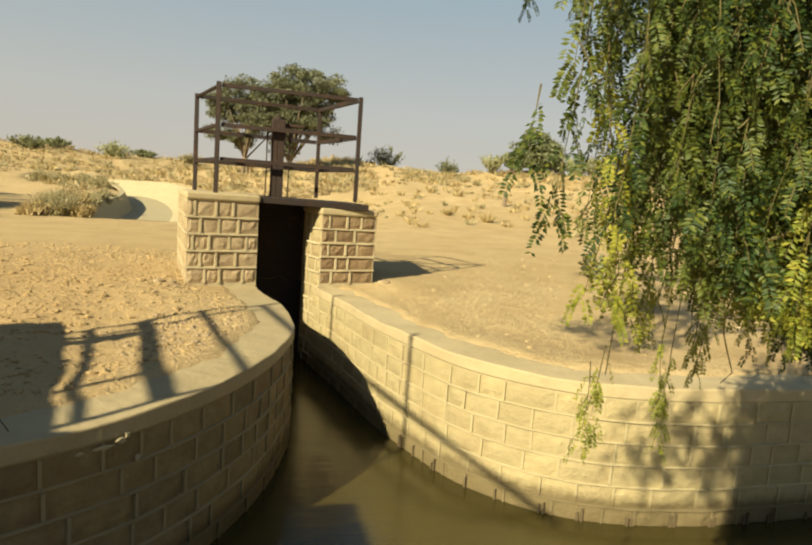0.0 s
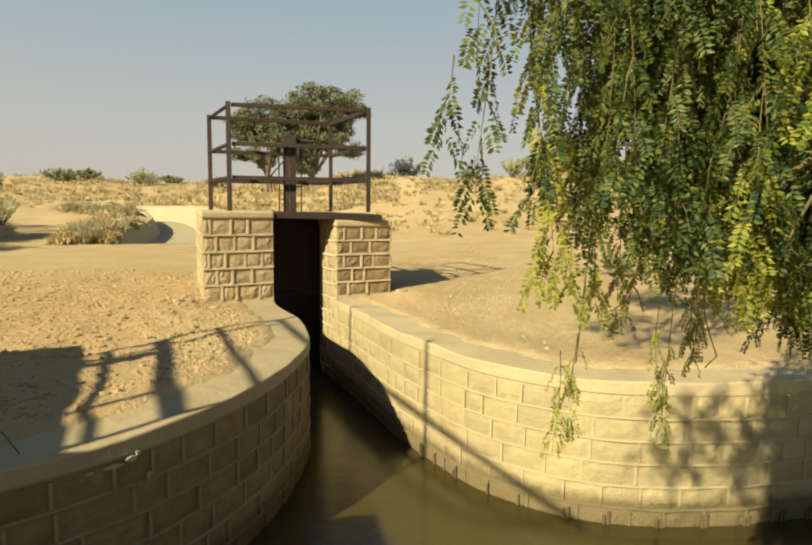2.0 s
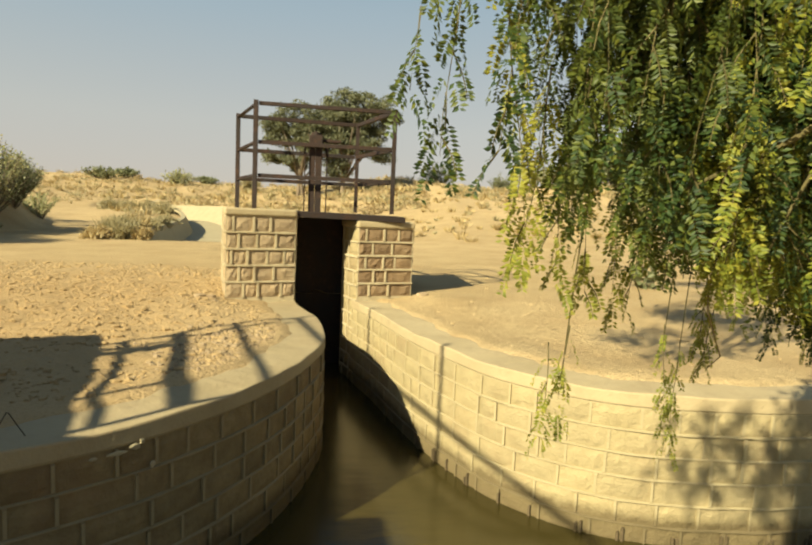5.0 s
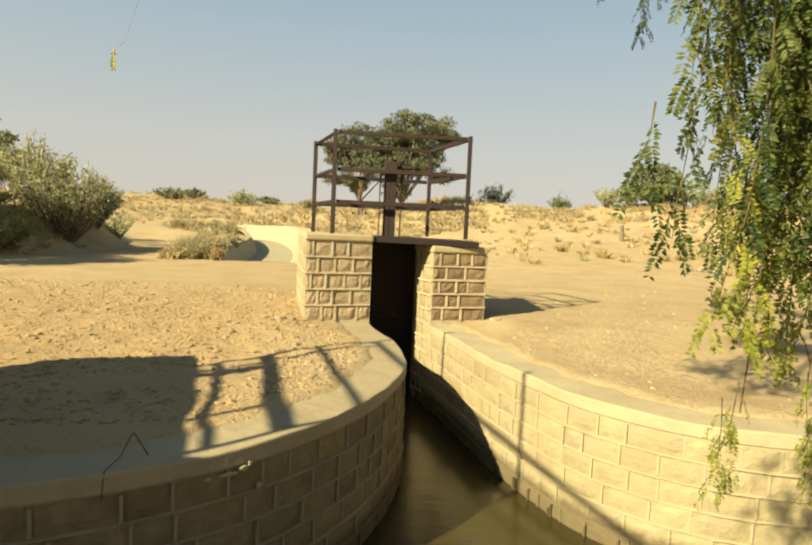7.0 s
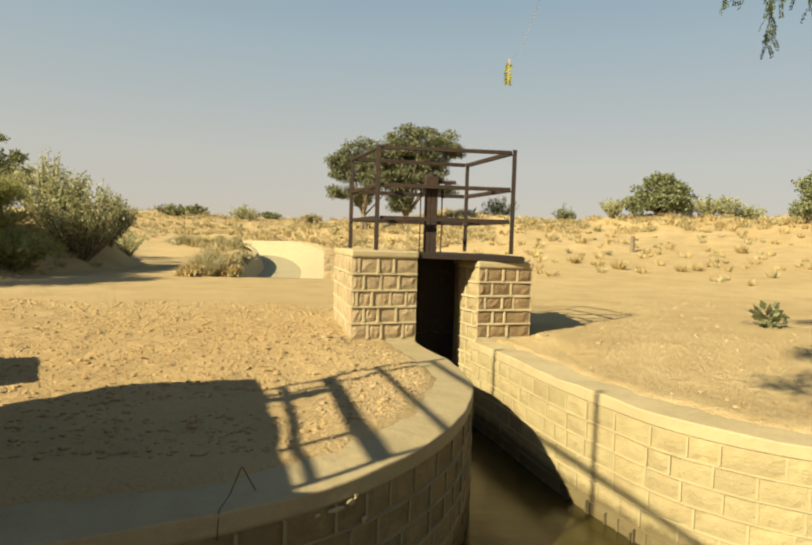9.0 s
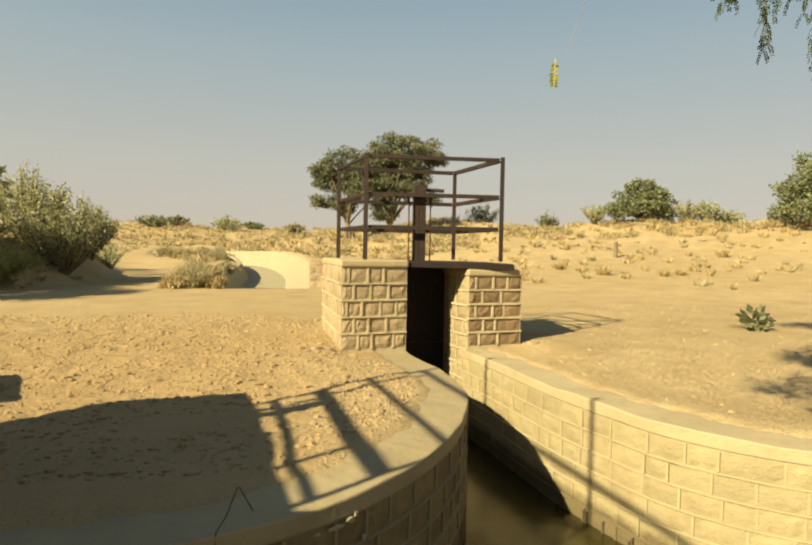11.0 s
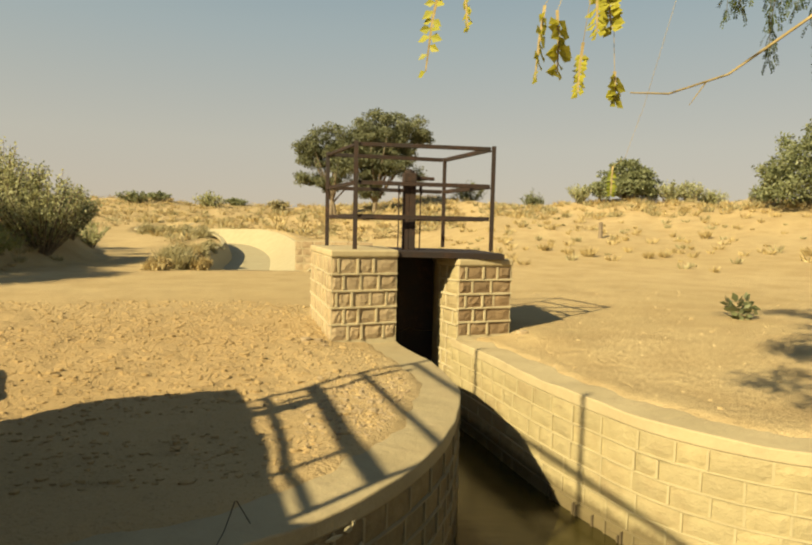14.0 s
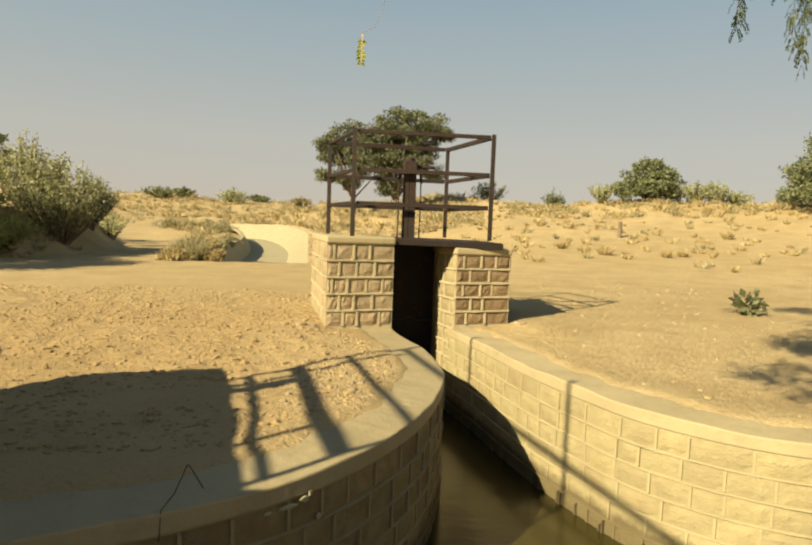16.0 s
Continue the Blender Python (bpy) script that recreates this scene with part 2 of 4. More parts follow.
# ---- mesh helpers ----
class Mesh:
    """Gathers vertices and faces for one mesh."""

    def __init__(self):
        self.v, self.f = [], []

    def add(self, verts, faces):
        n = len(self.v)
        self.v.extend(tuple(p) for p in verts)
        self.f.extend(tuple(i + n for i in face) for face in faces)

    def prism(self, foot, z0, z1):
        """A solid with an outline (counter-clockwise) from z0 to z1; each may be a list of heights."""
        k = len(foot)
        lo = z0 if isinstance(z0, (list, tuple)) else [z0] * k
        hi = z1 if isinstance(z1, (list, tuple)) else [z1] * k
        verts = [(x, y, z) for (x, y), z in zip(foot, lo)] + [(x, y, z) for (x, y), z in zip(foot, hi)]
        faces = [tuple(range(k))[::-1], tuple(range(k, 2 * k))] + [(i, (i + 1) % k, k + (i + 1) % k, k + i) for i in range(k)]
        self.add(verts, faces)

    def sweep(self, a, b, section, up=(0, 0, 1)):
        """A straight bar from a to b with a section given as (side, up) pairs."""
        a, b = Vector(a), Vector(b)
        d = (b - a).normalized()
        u = Vector(up)
        if abs(d.dot(u)) > 0.95:
            u = Vector((0, 1, 0))
        s = d.cross(u).normalized()
        u = s.cross(d)
        k = len(section)
        verts = [p + s * x + u * y for p in (a, b) for x, y in section]
        faces = [tuple(range(k)), tuple(range(k, 2 * k))[::-1]] + [(i, k + i, k + (i + 1) % k, (i + 1) % k) for i in range(k)]
        self.add(verts, faces)

    def tube(self, points, radii, sides=6):
        pts = [Vector(p) for p in points]
        verts, faces = [], []
        for i, p in enumerate(pts):
            d = (pts[min(i + 1, len(pts) - 1)] - pts[max(i - 1, 0)]).normalized()
            s = d.cross(Vector((0.31, 0.2, 0.93)))
            s = s.normalized() if s.length > 1e-4 else Vector((1, 0, 0))
            u = s.cross(d)
            for k in range(sides):
                a = 2 * math.pi * k / sides
                verts.append(p + (s * math.cos(a) + u * math.sin(a)) * radii[i])
        for i in range(len(pts) - 1):
            for k in range(sides):
                a, b = i * sides + k, i * sides + (k + 1) % sides
                faces.append((a, b, b + sides, a + sides))
        faces.append(tuple(range(sides))[::-1])
        faces.append(tuple(range(len(verts) - sides, len(verts))))
        self.add(verts, faces)

    def data(self, name, material, smooth=False):
        me = bpy.data.meshes.new(name)
        me.from_pydata(self.v, [], self.f)
        me.materials.append(material)
        if smooth:
            me.polygons.foreach_set("use_smooth", [True] * len(me.polygons))
        me.update()
        return me


def thing(name, label, category, group="", kind="", at=(0, 0, 0)):
    ob = new(name)
    ob.location = at
    return tagged(ob, label, category, group, kind)


def part(name, mesh, material, parent, label="", smooth=False, bevel=0.0, kind=""):
    ob = new(name, mesh.data(name, material, smooth))
    ob.parent = parent
    if bevel:
        mod = ob.modifiers.new("bevel", "BEVEL")
        mod.width, mod.segments, mod.limit_method = bevel, 2, "ANGLE"
    return tagged(ob, label, kind=kind)


def whole(name, mesh, material, label, category, group="", kind="", smooth=False, bevel=0.0):
    ob = part(name, mesh, material, None, smooth=smooth, bevel=bevel)
    return tagged(ob, label, category, group, kind)


def spline(points, step=0.05):
    """A smooth line through a few control points, in even steps."""
    pts = [np.array(p, float) for p in points]
    pts = [2 * pts[0] - pts[1]] + pts + [2 * pts[-1] - pts[-2]]
    fine = []
    for a, b, c, d in zip(pts, pts[1:], pts[2:], pts[3:]):
        for t in np.linspace(0, 1, 24, endpoint=False):
            fine.append(0.5 * (2 * b + (c - a) * t + (2 * a - 5 * b + 4 * c - d) * t**2 + (3 * b - a - 3 * c + d) * t**3))
    fine.append(pts[-2])
    fine = np.array(fine)
    s = np.r_[0, np.cumsum(np.linalg.norm(np.diff(fine, axis=0), axis=1))]
    even = np.linspace(0, s[-1], max(2, int(s[-1] / step) + 1))
    return np.stack([np.interp(even, s, fine[:, k]) for k in range(fine.shape[1])], 1)


class Run:
    """A wall's face line in plan, with its outward side on the right of its way."""

    def __init__(self, points, step=0.05, batter=0.0, fade=(0.0, 0.0)):
        self.batter, self.fade = batter, fade
        self.p = spline(points, step) if len(points) > 2 else np.array(points, float)
        self.s = np.r_[0, np.cumsum(np.linalg.norm(np.diff(self.p, axis=0), axis=1))]
        self.length = self.s[-1]

    def at(self, s, out=0.0, z=None):
        s = min(max(s, 0.0), self.length)
        if z is not None and self.batter:
            lean = self.batter
            if self.fade[1]:
                w = min(max((s - self.fade[0]) / (self.fade[1] - self.fade[0]), 0.0), 1.0)
                lean *= w * w * (3 - 2 * w)
            out += lean * max(0.0, COPING_Z - z)
        p = np.array([np.interp(s, self.s, self.p[:, k]) for k in (0, 1)])
        q = np.array([np.interp(min(s + 0.04, self.length), self.s, self.p[:, k]) for k in (0, 1)])
        o = np.array([np.interp(max(s - 0.04, 0), self.s, self.p[:, k]) for k in (0, 1)])
        d = (q - o) / np.linalg.norm(q - o)
        return p + out * np.array([d[1], -d[0]])


def ribbon(run, out0, out1, z0, z1, step=0.08, s0=0.0, s1=None, wob=0.0, lean=False):
    """A solid strip that follows a run, between two offsets and two heights."""
    m = Mesh()
    s1 = run.length if s1 is None else s1
    n = max(2, int((s1 - s0) / step) + 1)
    for i, s in enumerate(np.linspace(s0, s1, n)):
        a, b = run.at(s, out0), run.at(s, out1)
        w = wob * noise.noise((s * 3.1, z1 * 5, 0.7)), wob * noise.noise((s * 4.3, z1 * 3, 4.1))
        if lean:
            a, b = run.at(s, out0, z1), run.at(s, out1, z1)
            m.v += [(*run.at(s, out0, z0), z0), (*run.at(s, out1, z0), z0), (*b, z1), (*a, z1)]
            continue
        m.v += [(*a, z0), (*b, z0), (*(b + (b - a) * w[1] * 2), z1 + w[0]), (*a, z1 + w[1])]
    for i in range(n - 1):
        for k in range(4):
            m.f.append((4 * i + k, 4 * i + (k + 1) % 4, 4 * i + 4 + (k + 1) % 4, 4 * i + 4 + k))
    m.f += [(0, 3, 2, 1), (4 * n - 4, 4 * n - 3, 4 * n - 2, 4 * n - 1)]
    return m


def stonework(parent, run, z0, z1, courses, material, rng, lengths=(0.17, 0.29), joint=0.019, proud=0.011, limit=None, rough=0.016, mortar=None):
    """Squared stones laid in courses on a run, each an object of its own, with raised cement pointing between them."""
    pointing = Mesh()
    hgt = (z1 - z0) / courses
    s_end = run.length if limit is None else limit

    def strip(sa, sb, za, zb, out):
        k = max(2, int((sb - sa) / 0.09) + 2)
        ss = np.linspace(sa, sb, k)
        v = []
        for s in ss:
            w = 0.006 * noise.noise((s * 9, za * 7, 1.3))
            q = 0.010 * noise.noise((s * 6, zb * 9, 7.3))
            v += [(*run.at(s, 0.0, za), za + w), (*run.at(s, out + q, za), za + 0.004 + w), (*run.at(s, out + q, zb), zb - 0.004 - w), (*run.at(s, 0.0, zb), zb - w)]
        f = []
        for i in range(k - 1):
            for j in range(3):
                f.append((4 * i + j, 4 * i + j + 1, 4 * i + 5 + j, 4 * i + 4 + j))
        f += [(0, 1, 2, 3), (4 * k - 1, 4 * k - 2, 4 * k - 3, 4 * k - 4)]
        pointing.add(v, f)

    for c in range(courses):
        a, b = z0 + c * hgt, z0 + (c + 1) * hgt
        if c:
            strip(0, s_end, a - joint / 2, a + joint / 2, proud)
        s = -rng.uniform(0, 0.15)
        while s < s_end - 0.02:
            e = s + rng.uniform(*lengths)
            if s_end - e < 0.09:
                e = s_end
            sa, sb = max(s, 0) + joint / 2, min(e, s_end) - joint / 2
            if sb - sa > 0.02:
                stone = Mesh()
                nu, nv = 4, 3
                face = rng.uniform(0.002, 0.009)
                tilt = rng.uniform(-0.004, 0.004)
                for j in range(nv + 1):
                    for i in range(nu + 1):
                        u, w = i / nu, j / nv
                        edge = min(u, 1 - u, w, 1 - w) > 0
                        out = (face + tilt * (u - 0.5) + rough * abs(noise.noise((sa * 7 + u * 4, a * 11 + w * 3, c * 3.3)))) if edge else 0.0005
                        zz = a + joint / 2 + (hgt - joint) * w
                        stone.v.append((*run.at(sa + (sb - sa) * u, out, zz), zz))
                for j in range(nv):
                    for i in range(nu):
                        k = j * (nu + 1) + i
                        stone.f.append((k, k + 1, k + nu + 2, k + nu + 1))
                # sides back into the wall
                rim = [i for i in range(nu + 1)] + [(j + 1) * (nu + 1) - 1 for j in range(1, nv + 1)] + [nv * (nu + 1) + i for i in range(nu - 1, -1, -1)] + [j * (nu + 1) for j in range(nv - 1, 0, -1)]
                base = len(stone.v)
                mid = run.at((sa + sb) / 2, -0.03)
                for i in rim:
                    x, y, z = stone.v[i]
                    t = np.array((x, y)) + (mid - run.at((sa + sb) / 2, 0.0))
                    stone.v.append((*t, z))
                for i in range(len(rim)):
                    j = (i + 1) % len(rim)
                    stone.f.append((rim[j], rim[i], base + i, base + j))
                part("stone", stone, material, parent)
            if e < s_end:
                strip(e - joint / 2, e + joint / 2, a + joint / 2, b - joint / 2, proud * rng.uniform(0.6, 1.0))
            s = e
    part("pointing", pointing, mortar or MORTAR, parent, "raised cement pointing", kind="stuff")


# ---- plan ----
WATER_Z, COPING_Z = -0.99, -0.08
LEFT = Run([(-4.6, -4.60), (-2.6, -4.60), (-1.75, -4.54), (-1.17, -4.38), (-0.58, -4.13), (-0.06, -3.72), (0.38, -3.06), (0.64, -2.30), (0.705, -1.8), (0.645, -1.05), (0.46, -0.30), (0.43, 0.75)])
RIGHT = Run([(1.02, 0.75), (1.07, 0.1), (1.24, -0.68), (1.43, -1.70), (1.62, -2.36), (1.86, -2.93), (2.35, -3.40), (3.05, -3.60), (4.0, -3.63), (9.0, -3.65)])


def side_of(run, x, y):
    """Signed distance from a run: positive on the water's side."""
    d = np.hypot(run.p[:, 0] - x, run.p[:, 1] - y)
    i = int(np.argmin(d))
    a, b = run.p[max(i - 1, 0)], run.p[min(i + 1, len(run.p) - 1)]
    t = b - a
    return d[i] * (1 if (t[1] * (x - run.p[i, 0]) - t[0] * (y - run.p[i, 1])) > 0 else -1)


def smooth(a, b, t):
    t = min(max((t - a) / (b - a), 0.0), 1.0)
    return t * t * (3 - 2 * t)


CANAL = spline([(-2.55, 8.6), (-3.1, 17), (-4.1, 27), (-6.2, 33.0), (-10.2, 37.6), (-12.8, 41.5), (-13.8, 48)], 0.5)
CANAL_TOP, CANAL_NEAR, CANAL_BED, CANAL_DEEP = 1.9, 1.55, 0.65, 0.75


def canal_gap(x, y):
    d = np.hypot(CANAL[:, 0] - x, CANAL[:, 1] - y)
    return float(d.min())


def land(x, y):
    """The lie of the land, without its small roughness."""
    r, turn = math.hypot(x, y + 6.5), math.degrees(math.atan2(x, y + 6.5))
    if y < -5.2:
        return -0.45 + 0.2 * smooth(4, 30, r)
    side = smooth(-4, 18, turn)
    ridge = 85 - 43 * side
    top = 3.9 - 0.9 * side + 0.5 * noise.noise((turn * 0.09, 3.1, 0)) + 0.3 * noise.noise((turn * 0.31, 8.1, 0))
    t = min(max((r - 13) / (ridge - 13), 0), 1.6)
    z = top * min(t, 1) ** (3.1 - 1.5 * side) if t < 1 else top * (1 - 0.5 * smooth(1.0, 1.6, t))
    z += -0.095 + 0.095 * smooth(-2.6, -0.1, y) + 0.05 * smooth(2, 6, x)
    if r > 16:
        rough = smooth(16, 40, r) * (0.15 + 0.85 * smooth(2.2, 9.0, canal_gap(x, y)))
        z += rough * (0.45 * noise.noise((x * 0.11, y * 0.11, 5)) + 0.22 * noise.noise((x * 0.37, y * 0.37, 9)))
    # the scrubby mound behind the gate
    z += 1.7 * math.exp(-(((turn - 2.0) / 9.0) ** 2) - ((r - 51) / 12.0) ** 2)
    # the spoil bank along the track
    edge = -8.5 + 1.6 * math.exp(-(((y - 11.0) / 4.2) ** 2)) + 0.4 * noise.noise((y * 0.5, 0.5, 2)) - 0.25 * max(0, y - 15)
    z += 1.1 * smooth(edge + 0.2, edge - 1.5, x) * smooth(0.5, 4.5, y) * (1 - smooth(17, 30, y)) * (1 + 0.3 * noise.noise((x * 0.6, y * 0.6, 3)))
    return z


def ground_z(x, y):
    z = land(x, y)
    if y > -5.2:
        near = 1 - smooth(10, 22, math.hypot(x, y + 2))
        trod = smooth(1.2, 0.2, x) * smooth(2.6, 1.0, y)
        z += near * (0.012 * noise.noise((x * 1.7, y * 1.7, 0)) + (0.006 + 0.012 * trod) * noise.noise((x * 5.5, y * 5.5, 4)) + 0.015 * trod * noise.noise((x * 10, y * 10, 6)))
    if -5.2 < y < 0.9 and -5 < x < 9:
        d = min(abs(side_of(LEFT, x, y)), abs(side_of(RIGHT, x, y)))
        rise = COPING_Z - 0.035 + 0.055 * smooth(0.20, 0.36, d + 0.07 * noise.noise((x * 4, y * 4, 1))) + 0.008 * noise.noise((x * 9, y * 9, 8))
        z += (rise - z) * smooth(0.95, 0.40, d)
    if 7.5 < y < 80:
        d = canal_gap(x, y)
        k = int(np.hypot(CANAL[:, 0] - x, CANAL[:, 1] - y).argmin())
        edge = CANAL_NEAR if x < CANAL[k, 0] else CANAL_TOP
        if d < edge:
            z -= 1.1 * smooth(edge - 0.05, edge - 0.2, d) * smooth(8.9, 9.3, y)
        else:
            z += (0.05 if x < CANAL[k, 0] else 0.05 + 0.2 * smooth(14, 34, y)) * smooth(CANAL_TOP + 1.6, CANAL_TOP + 0.5, d) * smooth(9, 12, y)
    return z


def stretch(lo, a, b, hi, step, grow=1.09):
    """Even steps from a to b, and growing ones on to lo and hi."""
    mid = list(np.arange(a, b, step))
    out, s, v = [], step, mid[-1]
    while v < hi:
        s *= grow
        v += s
        out.append(v)
    down, s, v = [], step, a
    while v > lo:
        s *= grow
        v -= s
        down.append(v)
    return np.array(down[::-1] + mid + out)


def build_ground():
    xs, ys = stretch(-1500, -5.0, 3.6, 1500, 0.055, 1.045), stretch(-400, -5.0, 2.6, 2500, 0.055, 1.04)
    m = Mesh()
    m.v = [(x, y, ground_z(x, y)) for y in ys for x in xs]
    nx = len(xs)
    for j in range(len(ys) - 1):
        for i in range(nx - 1):
            cx, cy = (xs[i] + xs[i + 1]) / 2, (ys[j] + ys[j + 1]) / 2
            if -6.06 < cy < 0.8 and side_of(LEFT, cx, cy) > -0.14 and side_of(RIGHT, cx, cy) > -0.14:
                continue
            k = j * nx + i
            m.f.append((k, k + 1, k + nx + 1, k + nx))
    return whole("ground", m, SAND, "dry yellow sand with clods, footprints and low dunes", "ground", kind="structure", smooth=True)


build_ground()

# ---- water ----
pool = Mesh()
pool.add([(-60, -6.3, WATER_Z), (60, -6.3, WATER_Z), (60, 1.0, WATER_Z), (-60, 1.0, WATER_Z)], [(0, 1, 2, 3)])
whole("water", pool, WATER, "still silty olive-brown canal water", "water", kind="structure")

near_bank = Mesh()
near_bank.prism([(-60, -6.35), (60, -6.35), (60, -6.05), (-60, -6.05)], -1.6, -0.44)
whole("wall_near_bank", near_bank, COPING, "plain cement canal edge", "wall", kind="structure")

# ---- curved canal walls ----
rng = random.Random(4)
for name, run, width, text in (("wall_left_bank", LEFT, 0.34, "curved stone canal wall with cement coping, partly shaded"), ("wall_right_bank", RIGHT, 0.36, "curved pale stone canal wall with cement coping")):
    wall = thing(name, text, "wall", kind="structure")
    # the left bank takes the darker set, which carries part of its shade
    part("core", ribbon(run, -0.30, 0.0, -1.8, -0.17, lean=True), MORTAR_PALE if run is RIGHT else MORTAR_SHADE, wall)
    part("coping", ribbon(run, -width, 0.005 if run is RIGHT else 0.012, -0.169, COPING_Z, wob=0.014), COPING if run is RIGHT else COPING_DUSTY_SHADE, wall, "worn cement coping", bevel=0.010)
    stonework(wall, run, -1.315, -0.168, 8, STONE_PALE if run is RIGHT else STONE_SHADE, rng, joint=0.015, proud=0.014, rough=0.008 if run is RIGHT else 0.013, lengths=(0.16, 0.34), mortar=MORTAR_PALE if run is RIGHT else MORTAR_SHADE)

# dark worn joint ends at the waterline
right_wall = bpy.data.objects["wall_right_bank"]
along = 2.75
while along < 7.4:
    for lean in (0.0, 0.028):
        m = Mesh()
        tall = rng.uniform(0.05, 0.10)
        m.v = [(*RIGHT.at(along + lean + du, out, WATER_Z), z) for out in (0.004, 0.024) for du, z in ((-0.009, WATER_Z - 0.05), (0.009, WATER_Z - 0.05), (0.007, WATER_Z + tall), (-0.006, WATER_Z + tall * 0.9))]
        m.f = [(0, 3, 2, 1), (4, 5, 6, 7), (0, 1, 5, 4), (1, 2, 6, 5), (2, 3, 7, 6), (3, 0, 4, 7)]
        part("joint_end", m, WET, right_wall, "dark wet joint end")
        if rng.random() < 0.45:
            break
    along += rng.uniform(0.19, 0.34)

# ---- the gate ----
def pier(name, foot, top, courses, material, label, faces, cap=0.075, lip=0.02):
    """A squared stone pier on an outline, with stones on some of its faces and a cement cap."""
    ob = thing(name, label, "pier", group="piers of the sluice gate")
    body = Mesh()
    body.prism(foot, -1.4, top - cap)
    part("core", body, MORTAR, ob)
    c = np.mean(foot, axis=0)
    wide = [tuple(np.array(p) + lip * (np.array(p) - c) / np.linalg.norm(np.array(p) - c) * 1.4) for p in foot]
    lid = Mesh()
    lid.prism(wide, top - cap, top)
    part("cap", lid, COPING, ob, "worn cement cap", bevel=0.018)
    for i, low in faces:
        a, b = foot[i], foot[(i + 1) % len(foot)]
        stonework(ob, Run([a, b]), low, top - cap, courses if low > -0.5 else 12, material if low > -0.5 else STONE_PALE, rng, lengths=(0.14, 0.25), joint=0.022, proud=0.018, rough=0.019)
    return ob


pier("stone_pier", [(-0.245, -0.35), (0.44, -0.13), (0.43, 1.35), (-0.48, 1.25)], 0.885, 5, STONE, "squared pale stone pier with raised cement pointing", [(0, -0.04), (3, -0.04)])
pier("stone_pier", [(1.117, -0.055), (1.745, 0.10), (1.80, 1.35), (1.02, 1.35), (0.985, 0.42)], 0.80, 5, STONE_BROWN, "squared brown weathered stone pier with raised pointing", [(0, -0.04), (4, -1.2), (1, -0.04)])

ANGLE = [(-0.024, -0.024), (0.024, -0.024), (0.024, -0.017), (-0.017, -0.017), (-0.017, 0.024), (-0.024, 0.024)]
DECK_Z = 0.885


def railing(corners, base, label, heights=(0.35, 0.70, 1.10), name="guard_rail", section=ANGLE, skip=(), heavy=()):
    """A guard rail of angle iron on four corners, with three rails a side."""
    ob = thing(name, label, "railing")
    for n, (x, y) in enumerate(corners):
        m = Mesh()
        m.sweep((x, y, base), (x, y, base + heights[-1] + 0.028), section)
        part("post", m, RUST, ob, bevel=0.003)
    for i in range(4):
        for h in heights:
            if (i, h) in skip:
                continue
            a, b = Vector((*corners[i], base + h)), Vector((*corners[(i + 1) % 4], base + h))
            d = (b - a).normalized()
            m = Mesh()
            if h in heavy:
                m.sweep(a + d * 0.029, b - d * 0.029, [(-0.03, -0.055), (0.03, -0.055), (0.03, 0.055), (-0.03, 0.055)])
                part("rail", m, RUST, ob, bevel=0.003)
                continue
            m.sweep(a + d * 0.029, b - d * 0.029, [(-0.022, -0.022), (0.022, -0.022), (0.022, -0.012), (-0.012, -0.012), (-0.012, 0.022), (-0.022, 0.022)])
            part("rail", m, RUST, ob, bevel=0.003)
    return ob


railing([(0.0, 0.0), (1.47, 0.0), (1.17, 1.20), (-0.29, 1.06)], DECK_Z, "rusty angle-iron guard rail on the sluice deck")

deck = thing("gate_deck", "rusty steel deck plate across two piers", "deck")
plate = Mesh()
plate.prism([(0.36, -0.10), (1.62, 0.02), (1.60, 1.28), (0.34, 1.24)], [0.835, 0.815, 0.815, 0.835], [0.878, 0.862, 0.862, 0.878])
part("plate", plate, RUST, deck, bevel=0.004)
lip = Mesh()
lip.sweep((0.37, -0.115, 0.845), (1.63, 0.005, 0.825), [(-0.012, -0.03), (0.012, -0.03), (0.012, 0.03), (-0.012, 0.03)])
part("edge_angle", lip, RUST, deck, bevel=0.003)

gate = thing("sluice_gate", "rusty steel sluice gate with screw lifting gear", "sluice gate")
leaf = Mesh()
leaf.prism([(0.44, 0.80), (1.00, 0.80), (1.00, 0.825), (0.44, 0.825)], -1.3, 0.80)
part("leaf", leaf, RUST, gate)
# a boxed column of two channels under the gear
for x, wide in ((0.598, 0.034), (0.672, 0.036)):
    m = Mesh()
    m.sweep((x, 0.50, 0.87), (x, 0.50, 1.60), [(-wide, -0.05), (wide, -0.05), (wide, 0.05), (-wide, 0.05)])
    part("upright", m, RUST, gate, bevel=0.004)
m = Mesh()
m.prism([(0.545, 0.42), (0.725, 0.42), (0.725, 0.58), (0.545, 0.58)], 1.60, 1.635)
part("head_plate", m, RUST, gate, bevel=0.004)
m = Mesh()
m.prism([(0.560, 0.43), (0.715, 0.43), (0.715, 0.57), (0.560, 0.57)], 1.635, 1.745)
part("gear_box", m, RUST, gate, bevel=0.012)
m = Mesh()
m.tube([(0.637, 0.50, 1.745), (0.637, 0.50, 1.775), (0.637, 0.50, 1.777), (0.637, 0.50, 1.79)], [0.055, 0.055, 0.022, 0.020], 12)
part("screw", m, RUST, gate, "threaded steel spindle end")
m = Mesh()
m.tube([(0.715, 0.50, 1.69), (0.92, 0.49, 1.685)], [0.022, 0.020], 8)
part("crank_shaft", m, RUST, gate)
